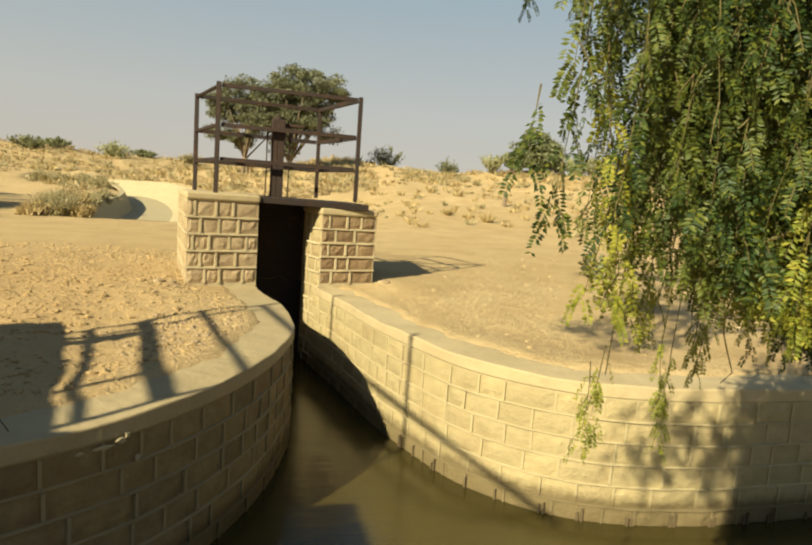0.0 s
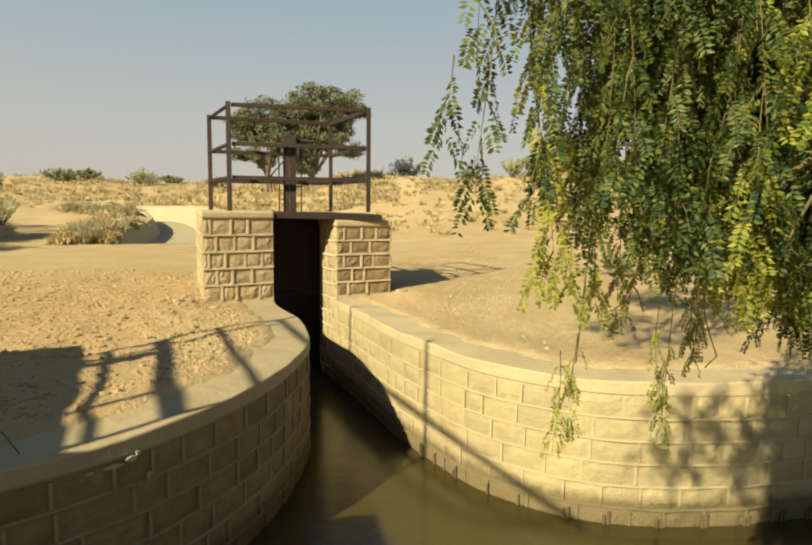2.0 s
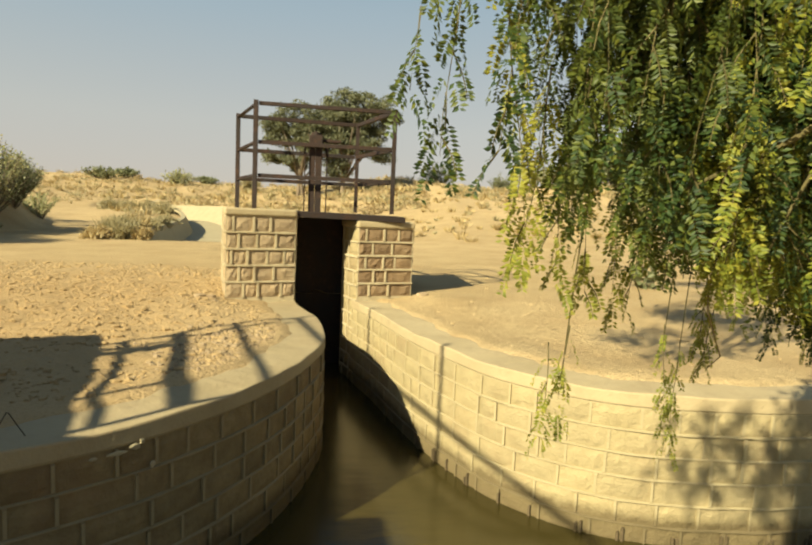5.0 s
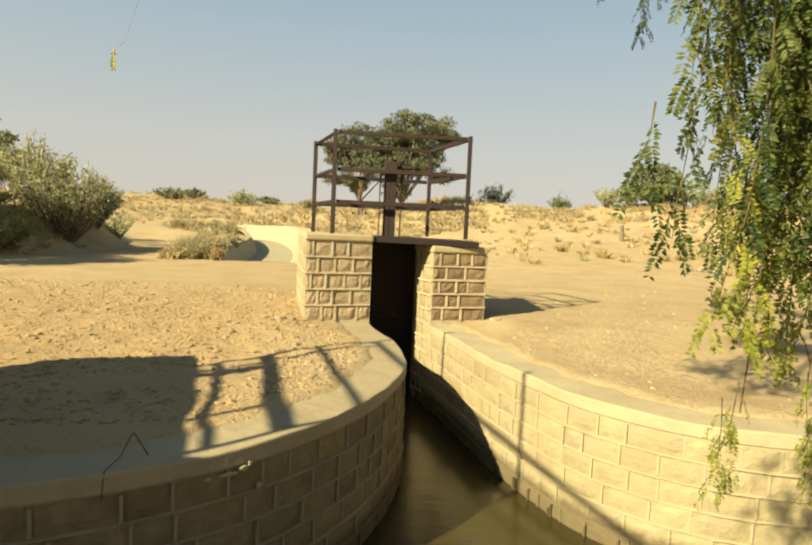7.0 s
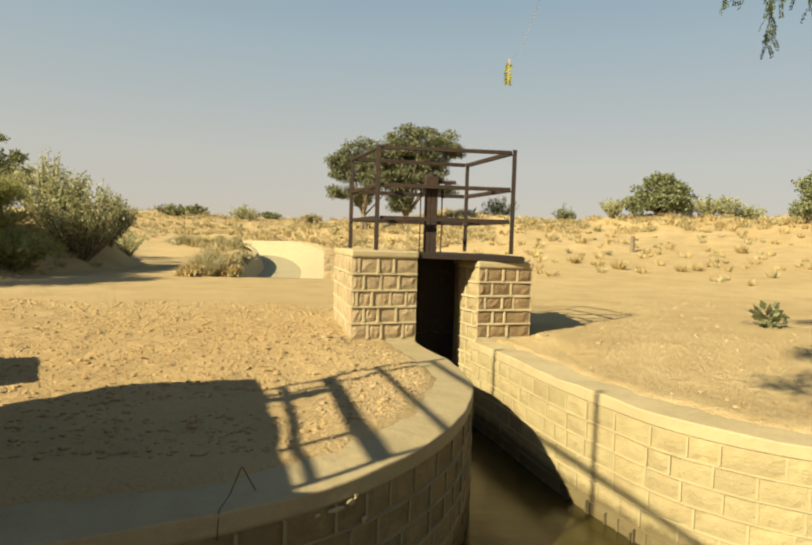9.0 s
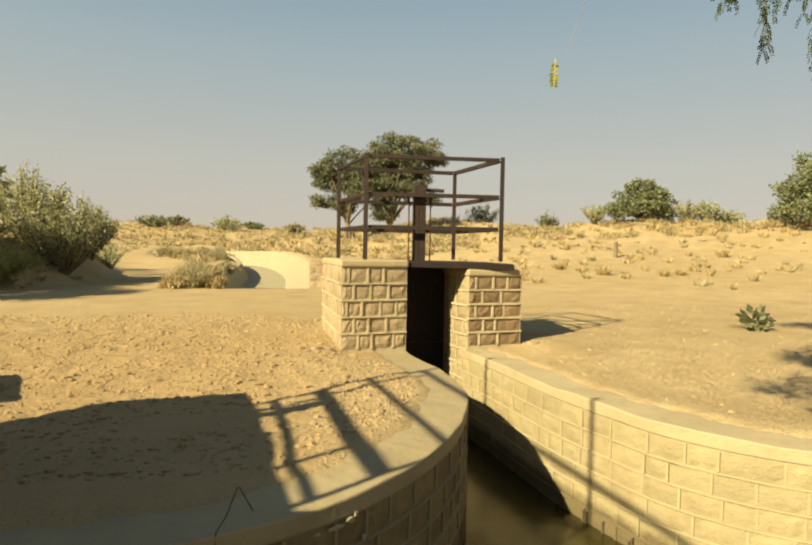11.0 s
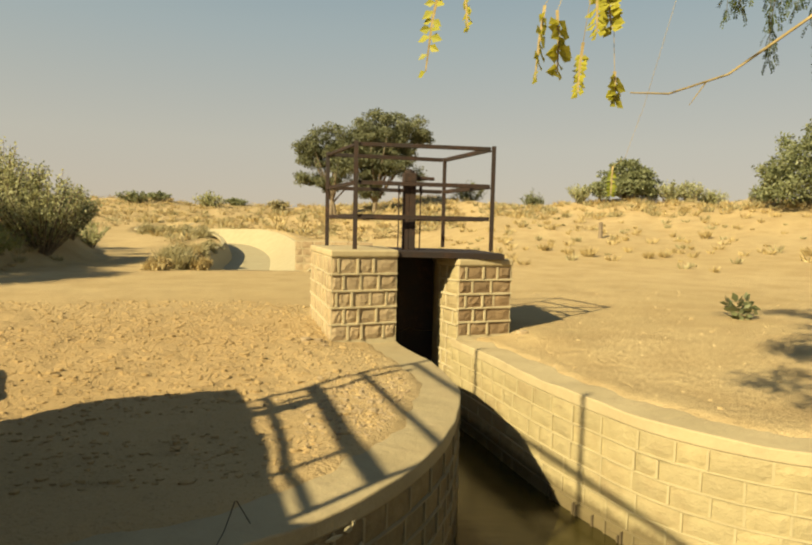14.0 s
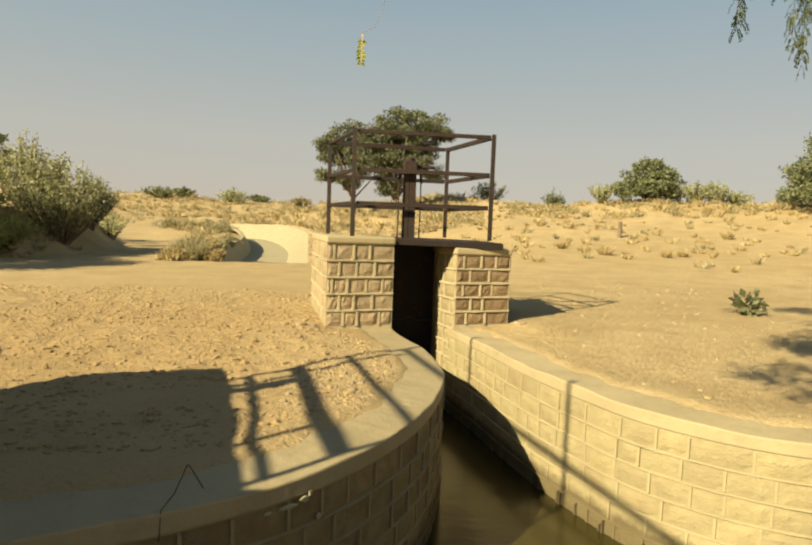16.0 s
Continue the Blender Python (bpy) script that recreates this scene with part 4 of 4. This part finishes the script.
def stem_bush(name, label, at, height, width, material, seed, stems=40, leaf=0.09, per=26, group="", upright=0.55, slim=0.30, bare=0.15):
    """A bush of many stems from one root, leaves all along them."""
    rng = random.Random(seed)
    ob = thing(name, label, "bush", group, at=at)
    wood, crown = Mesh(), Mesh()
    for _ in range(stems):
        a = rng.uniform(0, 6.283)
        lean = rng.random() ** 0.6 * width * 0.5
        top = Vector((math.cos(a) * lean, math.sin(a) * lean, height * rng.uniform(0.65, 1.0) * (1 - 0.35 * lean / (width * 0.5))))
        mid = Vector((top.x * 0.55, top.y * 0.55, top.z * upright))
        if slim > 0.1 or rng.random() < 0.2:
            wood.tube([(top.x * 0.05, top.y * 0.05, -0.1), mid, top], [0.008 * height, 0.005 * height, 0.002 * height], 4)
        for k in range(per):
            t = bare + (1 - bare) * rng.random() ** 0.75
            p = mid * (2 * t * (1 - t)) + top * (t * t)
            blade(crown, p + unit(rng) * 0.035 * height, (unit(rng) + Vector((0, 0, 0.5))).normalized(), unit(rng), leaf * rng.uniform(0.6, 1.25), leaf * slim, 0.2)
    part("stem", wood, BARK, ob, kind="stuff")
    part("foliage", crown, material, ob, kind="stuff")
    return ob


def tuft(m, x, y, z, height, width, blades, rng, thick=0.012):
    for _ in range(blades):
        a, r = rng.uniform(0, 6.283), rng.random() * width * 0.25
        d = Vector((math.cos(a) * width / height * rng.uniform(0.1, 0.7), math.sin(a) * width / height * rng.uniform(0.1, 0.7), 1)).normalized()
        blade(m, Vector((x + math.cos(a) * r, y + math.sin(a) * r, z - 0.02)), d, unit(rng), height * rng.uniform(0.5, 1.1), thick * rng.uniform(0.6, 1.2))


def place(turn, far, lift=-0.05):
    """A spot on the land by bearing and distance from the viewing bank."""
    x, y = far * math.sin(radians(turn)), -6.5 + far * math.cos(radians(turn))
    return (x, y, land(x, y) + lift)


build_near_tree()
build_branch()

# the desert tree behind the gate
def build_acacia():
    rng = random.Random(3)
    ob = thing("acacia_tree", "spreading grey-green desert tree on bare sand", "tree", at=place(3.25, 46, -0.1))
    wood, crown = Mesh(), Mesh()
    lobes = ((1.9, 6.4, 2.7, 1.55, 70), (-2.3, 5.4, 2.1, 1.2, 46), (-4.1, 4.5, 1.2, 1.15, 26), (-4.3, 2.8, 1.1, 0.4, 9), (-1.2, 4.0, 2.4, 1.3, 50), (2.1, 4.3, 2.1, 1.15, 42), (4.2, 6.2, 0.75, 0.5, 8), (0.3, 2.2, 1.0, 0.6, 10), (-2.7, 2.4, 1.0, 0.6, 9), (3.6, 3.2, 0.9, 0.4, 6), (-0.3, 5.5, 1.5, 1.0, 30), (0.5, 4.2, 1.4, 0.9, 20))
    for x, z, rx, rz, n in lobes:
        for _ in range(int(n * 1.7)):
            v = unit(rng) * rng.random() ** 0.42
            c = Vector((x + v.x * rx * 1.05, v.y * rx * 0.8, z + v.z * rz * 1.08))
            leafy(crown, c, rng.uniform(0.3, 0.7), 105, 0.19, rng, 0.6)
            if rng.random() < 0.09:
                root = Vector((-2.5 if x < -1 else 0.7, 0, 1.0))
                wood.tube([root, root.lerp(c, 0.55) + Vector((0, 0, 0.25)), c], [0.07, 0.04, 0.012], 5)
    for x, lean in ((-2.6, 0.15), (0.6, 0.25), (-2.2, -0.5)):
        wood.tube([(x, 0, -0.8), (x + lean * 0.3, 0, 0.6), (x + lean, 0, 2.2), (x + lean * 2, 0, 3.8)], [0.19, 0.16, 0.12, 0.06], 8)
    part("trunk", wood, BARK, ob, smooth=True)
    part("crown", crown, LEAF_ACACIA, ob, kind="stuff")


build_acacia()

# the spoil bank on the far side of the track
crown_tree("thorn_tree", "dark feathery thorn tree beside the track", place(-49.0, 15, -0.3), 4.0, 4.4, LEAF_DARK, 12, clumps=170, size=0.34, flat=0.35, base=0.44, count=70, aim=(1.2, -0.6, 0.15), slim=0.05)
stem_bush("broadleaf_bush", "dark green broad-leaved bush on a sand bank", place(-41.6, 15.4), 2.15, 1.9, LEAF_DARK, 5, stems=46, leaf=0.13, per=26, slim=0.30)
stem_bush("broom_bush", "feathery yellow-green broom bush on a sand bank", place(-35.4, 17.0), 1.85, 1.9, LEAF_BROOM, 6, stems=160, leaf=0.16, per=60, slim=0.085, upright=0.45, bare=0.02)
stem_bush("broom_bush", "feathery yellow-green broom bush on a sand bank", place(-32.0, 16.8), 1.45, 2.6, LEAF_BROOM, 7, stems=200, leaf=0.16, per=60, slim=0.085, upright=0.45, bare=0.02)
stem_bush("broom_bush", "low olive broom bush on a sand bank", place(-29.0, 16.0), 1.15, 2.0, LEAF_BROOM, 9, stems=130, leaf=0.14, per=50, slim=0.085)
stem_bush("milkweed_bush", "pale grey-green milkweed bush with bare lower stems", place(-24.2, 18.0), 2.5, 2.7, LEAF_PALE, 8, stems=120, leaf=0.085, per=54, slim=0.30, upright=0.42, bare=0.25)
stem_bush("milkweed_bush", "pale grey-green milkweed bush among broom", place(-26.8, 18.6), 2.25, 2.2, LEAF_PALE, 18, stems=90, leaf=0.085, per=50, slim=0.30, upright=0.42, bare=0.2)
stem_bush("broom_bush", "grey twiggy bush behind milkweed", place(-22.2, 19.8), 1.75, 1.6, LEAF_GREY, 10, stems=140, leaf=0.13, per=50, slim=0.09)
stem_bush("milkweed_bush", "small pale milkweed bush at the track", place(-22.2, 22.5), 1.6, 1.5, LEAF_PALE, 11, stems=36, leaf=0.11, per=22, slim=0.32)
stem_bush("milkweed_bush", "small pale milkweed bush at the track", place(-20.6, 25.0), 1.2, 1.4, LEAF_PALE, 13, stems=34, leaf=0.11, per=20, slim=0.32)
crown_tree("thorn_tree", "round dark thorn tree behind broom bushes", place(-30.2, 27, -0.2), 3.7, 2.7, LEAF_GREY, 14, clumps=90, size=0.15, base=0.3, count=60)

stem_bush("broom_bush", "low olive broom bush on a sand bank", place(-34.6, 16.4), 0.7, 2.0, LEAF_BROOM, 91, stems=150, leaf=0.14, per=50, slim=0.085, upright=0.4, bare=0.02)
stem_bush("broom_bush", "low olive broom bush on a sand bank", place(-38.8, 16.2), 0.8, 1.8, LEAF_BROOM, 92, stems=150, leaf=0.14, per=50, slim=0.085, upright=0.4, bare=0.02)
stem_bush("broom_bush", "low olive broom bush on a sand bank", place(-31.0, 16.6), 0.65, 2.0, LEAF_BROOM, 93, stems=150, leaf=0.14, per=50, slim=0.085, upright=0.4, bare=0.02)
stem_bush("milkweed_bush", "pale low milkweed bush on a sand bank", place(-24.6, 20.5), 1.0, 1.6, LEAF_PALE, 94, stems=50, leaf=0.11, per=34, slim=0.32)

# low grey scrub on the shaded slope of the bank
rng = random.Random(31)
scrub = Mesh()
for _ in range(260):
    x, y, z = place(rng.uniform(-38, -17.5), rng.uniform(13.4, 18.0), 0)
    if x > -6.2 or z < 0.08:
        continue
    tuft(scrub, x, y, z, rng.uniform(0.12, 0.30), rng.uniform(0.4, 0.8), 70, rng, 0.007)
whole("bank_scrub", scrub, GREY_STRAW, "low dry grey scrub on the sand bank", "scrub", kind="stuff")

# bushes on the skyline
for n, (turn, far, high, wide, leafy_kind, label) in enumerate((
    (-16.6, 80, 1.8, 5.2, LEAF_GREY, "dark bush on the far dune crest"), (-14.9, 82, 1.3, 3.0, LEAF_GREY, "dark bush on the far dune crest"),
    (-10.8, 80, 2.3, 5.0, LEAF_PALE, "spiky grey-green bush on the far dune crest"), (-8.4, 84, 1.2, 3.0, LEAF_GREY, "low grey bush on the far dune crest"), (-4.6, 82, 1.8, 3.2, GREY_STRAW, "brownish bush on the far dune crest"),
    (12.9, 52, 2.4, 3.6, LEAF_GREY, "dark green bush behind the gate"), (15.2, 54, 1.3, 2.6, LEAF_BROOM, "low olive bush on the dune"), (18.8, 46, 2.0, 1.9, LEAF_GREY, "upright spiky bush on the dune crest"), (17.5, 47, 1.2, 1.5, LEAF_PALE, "pale low bush on the dune crest"),
    (23.0, 42, 1.6, 2.0, LEAF_PALE, "pale grey-green bush on the dune crest"), (30.6, 42, 1.7, 2.6, LEAF_PALE, "pale milkweed bush on the dune crest"), (32.0, 42, 1.6, 2.2, LEAF_PALE, "pale milkweed bush on the dune crest"), (33.8, 43, 1.3, 2.4, LEAF_PALE, "grey-green bush on the dune crest"), (37.4, 40, 1.5, 1.6, LEAF_GREY, "small dark bush on the dune crest"))):
    stem_bush("bush", label, place(turn, far, -0.15), high, wide, leafy_kind, 40 + n, stems=46, leaf=0.26 * far / 60, per=26, slim=0.2, group="bushes on the dune crest", upright=0.5)
crown_tree("dune_tree", "rounded grey-green tree on the dune crest", place(26.8, 42, -0.3), 2.9, 4.1, LEAF_GREY, 60, clumps=170, size=0.19, base=0.12, count=80, group="trees on the dune crest")
crown_tree("dune_tree", "large green tree on the dune crest", place(41.5, 37, -0.3), 5.2, 5.6, LEAF_GREY, 61, clumps=220, size=0.19, base=0.12, count=80, group="trees on the dune crest")

# dry tufts and shrublets over the dunes
dry, green, brown = Mesh(), Mesh(), Mesh()
for _ in range(330):
    turn = rng.uniform(9, 48)
    far = 17 + 27 * rng.random() ** 0.8
    x, y, z = place(turn, far, 0)
    size = rng.uniform(0.10, 0.32) * (0.7 + far / 60)
    tuft(dry if rng.random() < 0.72 else green, x, y, z, size, size * rng.uniform(1.2, 2.2), 22, rng, 0.014 + far * 0.0005)
for _ in range(1500):
    turn = rng.uniform(-28, 13)
    far = 32 + 56 * rng.random()
    x, y, z = place(turn, far, 0)
    if canal_gap(x, y) < 3.0 or -15 - 0.1 * (far - 36) > turn and far < 50:
        continue
    size = rng.uniform(0.22, 0.6)
    leafy(brown if rng.random() < 0.7 else green, (x, y, z + 0.2 * size), size, 46, 0.16, rng, 0.6, slim=0.22)
for _ in range(900):
    turn = rng.uniform(-26, 12)
    far = 36 + 50 * rng.random()
    x, y, z = place(turn, far, 0)
    if canal_gap(x, y) < 2.6 or -15 - 0.1 * (far - 36) > turn and far < 60:
        continue
    size = rng.uniform(0.25, 0.75)
    tuft(dry if rng.random() < 0.66 else green, x, y, z, size, size * rng.uniform(1.4, 2.6), 20, rng, 0.05)
for _ in range(330):
    turn = rng.uniform(14, 47)
    far = rng.uniform(36, 44)
    x, y, z = place(turn, far, 0)
    size = rng.uniform(0.2, 0.55)
    tuft(dry if rng.random() < 0.5 else green, x, y, z, size, size * rng.uniform(1.6, 2.8), 26, rng, 0.03)
whole("dry_grass", dry, STRAW, "dry straw-coloured grass tufts on the dunes", "grass", kind="stuff")
whole("brown_scrub", brown, BROWN_SCRUB, "rounded dry brown scrub on sandy hummocks", "scrub", kind="stuff")
whole("dune_scrub", green, GREY_STRAW, "dry grey-brown dwarf scrub on the dunes", "scrub", kind="stuff")
for turn, far, high in ((23.4, 20, 0.42), (29.8, 20.5, 0.30), (33.2, 28, 0.45), (19.6, 21.5, 0.32), (28.5, 20, 0.28), (40.5, 22, 0.35)):
    m = Mesh()
    x, y, z = place(turn, far, 0)
    tuft(m, 0, 0, 0, high, high * 1.5, 150, rng, 0.012)
    ob = whole("grass_tuft", m, STRAW, "dry straw-coloured grass tuft on sand", "grass tuft", group="grass tufts on the dune")
    ob.location = (x, y, z)
stump = Mesh()
x, y, z = place(24.6, 27, -0.1)
stump.tube([(x, y, z), (x + 0.02, y, z + 0.4), (x, y, z + 0.78)], [0.10, 0.09, 0.08], 8)
whole("tree_stump", stump, BARK, "short grey weathered stump standing in sand", "stump")

# dry brush along the canal's near bank
for n, (x, y, high, wide) in enumerate(((-4.25, 8.55, 0.38, 0.7), (-3.70, 8.75, 0.50, 0.6), (-3.30, 8.75, 0.40, 0.55), (-4.15, 9.3, 0.60, 0.7), (-4.30, 10.3, 0.62, 0.7), (-4.45, 11.6, 0.60, 0.8), (-4.60, 13.4, 0.55, 0.8), (-4.75, 15.4, 0.45, 0.9), (-5.0, 18.0, 0.4, 0.9), (-5.4, 21.5, 0.35, 1.0), (-7.6, 31.0, 0.8, 1.8), (-9.6, 33.6, 0.9, 2.0), (-11.8, 36.0, 0.9, 2.0))):
    m = Mesh()
    tuft(m, 0, 0, 0, high, wide, 420, rng, 0.007 + 0.0003 * y)
    for _ in range(16):
        d = unit(rng)
        leafy(m, (d.x * wide * 0.42, d.y * wide * 0.42, abs(d.z) * high * 0.75), 0.17 * wide, 50, 0.06 + 0.002 * y, rng, 0.8, slim=0.2)
    ob = whole("dry_brush", m, STRAW if n in (0, 2, 6) else GREY_STRAW, "dry tangled brush on the canal bank", "bush", group="brush along the canal")
    ob.location = (x, y, ground_z(x, y) - 0.03)

# a weed at the low pier, and one on the sand
stem_bush("weed", "small leafy weed growing against a stone pier", (-3.12, -2.98, -0.1), 0.60, 0.8, LEAF_DARK, 71, stems=44, leaf=0.045, per=20, slim=0.3)
m = Mesh()
tuft(m, 0, 0, 0, 0.14, 0.5, 130, rng, 0.006)
ob = whole("grass_tuft", m, LEAF_GREY, "low dark grass tuft beside a pier", "grass tuft")
ob.location = (-3.05, -1.85, -0.1)
stem_bush("milkweed_sprout", "small grey-green sprout alone on sand", (5.0, 0.75, 0.0), 0.42, 0.5, LEAF_GREY, 72, stems=7, leaf=0.13, per=9, slim=0.34)

# clods and pebbles
def lumps(count, spot, low, high, rng):
    m = Mesh()
    for _ in range(count):
        x, y = spot(rng)
        r = rng.uniform(low, high) * (1 if rng.random() < 0.85 else 1.8)
        z = ground_z(x, y) + r * 0.15
        turn, sx, sy, sz = rng.uniform(0, 6.28), rng.uniform(0.7, 1.4), rng.uniform(0.6, 1.1), rng.uniform(0.4, 0.8)
        ring = []
        for lat, k in ((-0.4, 6), (0.45, 5)):
            for i in range(k):
                a = turn + 6.283 * i / k
                q = r * rng.uniform(0.75, 1.15) * math.sqrt(1 - lat * lat)
                ring.append((x + q * sx * math.cos(a), y + q * sy * math.sin(a), z + lat * r * sz))
        ring.append((x, y, z + r * sz * 0.8))
        faces = [(i, (i + 1) % 6, 6 + (i + 1) * 5 // 6 % 5, 6 + i * 5 // 6 % 5) if 6 + (i + 1) * 5 // 6 % 5 != 6 + i * 5 // 6 % 5 else (i, (i + 1) % 6, 6 + i * 5 // 6 % 5) for i in range(6)]
        faces += [(6 + i, 6 + (i + 1) % 5, 11) for i in range(5)]
        m.add(ring, faces)
    return m


def trodden(rng):
    while True:
        x, y = rng.uniform(-5.2, 0.4), rng.uniform(-3.6, 2.6)
        if side_of(LEFT, x, y) < -0.40 and noise.noise((x * 0.9, y * 0.9, 2)) > -0.25:
            return x, y


def gravel_patch(rng):
    while True:
        x, y = rng.gauss(0.0, 0.28), rng.gauss(-2.35, 0.45)
        if side_of(LEFT, x, y) < -0.36:
            return x, y


def right_bank(rng):
    while True:
        x, y = rng.uniform(1.4, 8), rng.uniform(-3.2, 4)
        if side_of(RIGHT, x, y) < -0.40:
            return x, y


def heap(rng):
    return rng.uniform(-10.2, -7.3), rng.uniform(2.2, 8.5)


rng = random.Random(77)
whole("sand_clods", lumps(6500, trodden, 0.006, 0.019, rng), SAND, "dry trodden sand clods on the bank", "clods", kind="stuff")
whole("gravel", lumps(520, gravel_patch, 0.006, 0.016, rng), STONE, "loose gravel by the coping", "gravel", kind="stuff")
whole("pebbles", lumps(260, right_bank, 0.006, 0.016, rng), SAND, "scattered pebbles on sand", "pebbles", kind="stuff")
whole("earth_heap", lumps(2600, heap, 0.014, 0.055, rng), SAND, "lumpy heap of dug earth beside the track", "earth heap", kind="stuff")
for x, y, r in ((-0.36, -0.48, 0.045), (-0.48, -0.38, 0.035), (-0.30, -0.62, 0.03), (1.86, 0.0, 0.04)):
    ob = whole("stone", lumps(1, lambda g: (x, y), r, r * 1.01, rng), STONE, "loose stone at the foot of a pier", "stone", group="loose stones by the piers")

# a bent wire on the coping
wire = Mesh()
wire.tube([(-0.69, -4.215, -0.18), (-0.688, -4.195, -0.07), (-0.672, -4.08, -0.06), (-0.640, -4.02, 0.03), (-0.633, -4.02, 0.028), (-0.582, -3.99, -0.085)], [0.0022] * 6, 5)
whole("bent_wire", wire, RUST, "thin bent wire standing on the coping", "wire")

# pale chips of plaster on the shaded wall
for k, (along, z, w, h) in enumerate(((4.49, -0.196, 0.060, 0.014), (4.57, -0.184, 0.034, 0.018), (4.65, -0.290, 0.018, 0.020), (4.39, -0.194, 0.020, 0.012), (4.60, -0.168, 0.016, 0.020))):
    m = Mesh()
    rim = [(math.cos(a) * w * rng.uniform(0.6, 1.1), math.sin(a) * h * rng.uniform(0.6, 1.1)) for a in np.linspace(0, 6.283, 9)[:-1]]
    m.v = [(*LEFT.at(along + u, 0.014, z + v), z + v) for u, v in rim] + [(*LEFT.at(along + 0.6 * u, 0.019, z + 0.6 * v), z + 0.6 * v) for u, v in rim]
    m.f = [(i, (i + 1) % 8, 8 + (i + 1) % 8, 8 + i) for i in range(8)] + [tuple(range(8, 16))]
    whole("plaster_chip", m, CONCRETE, "pale broken plaster chip on a stone wall", "plaster", group="plaster chips on the wall")
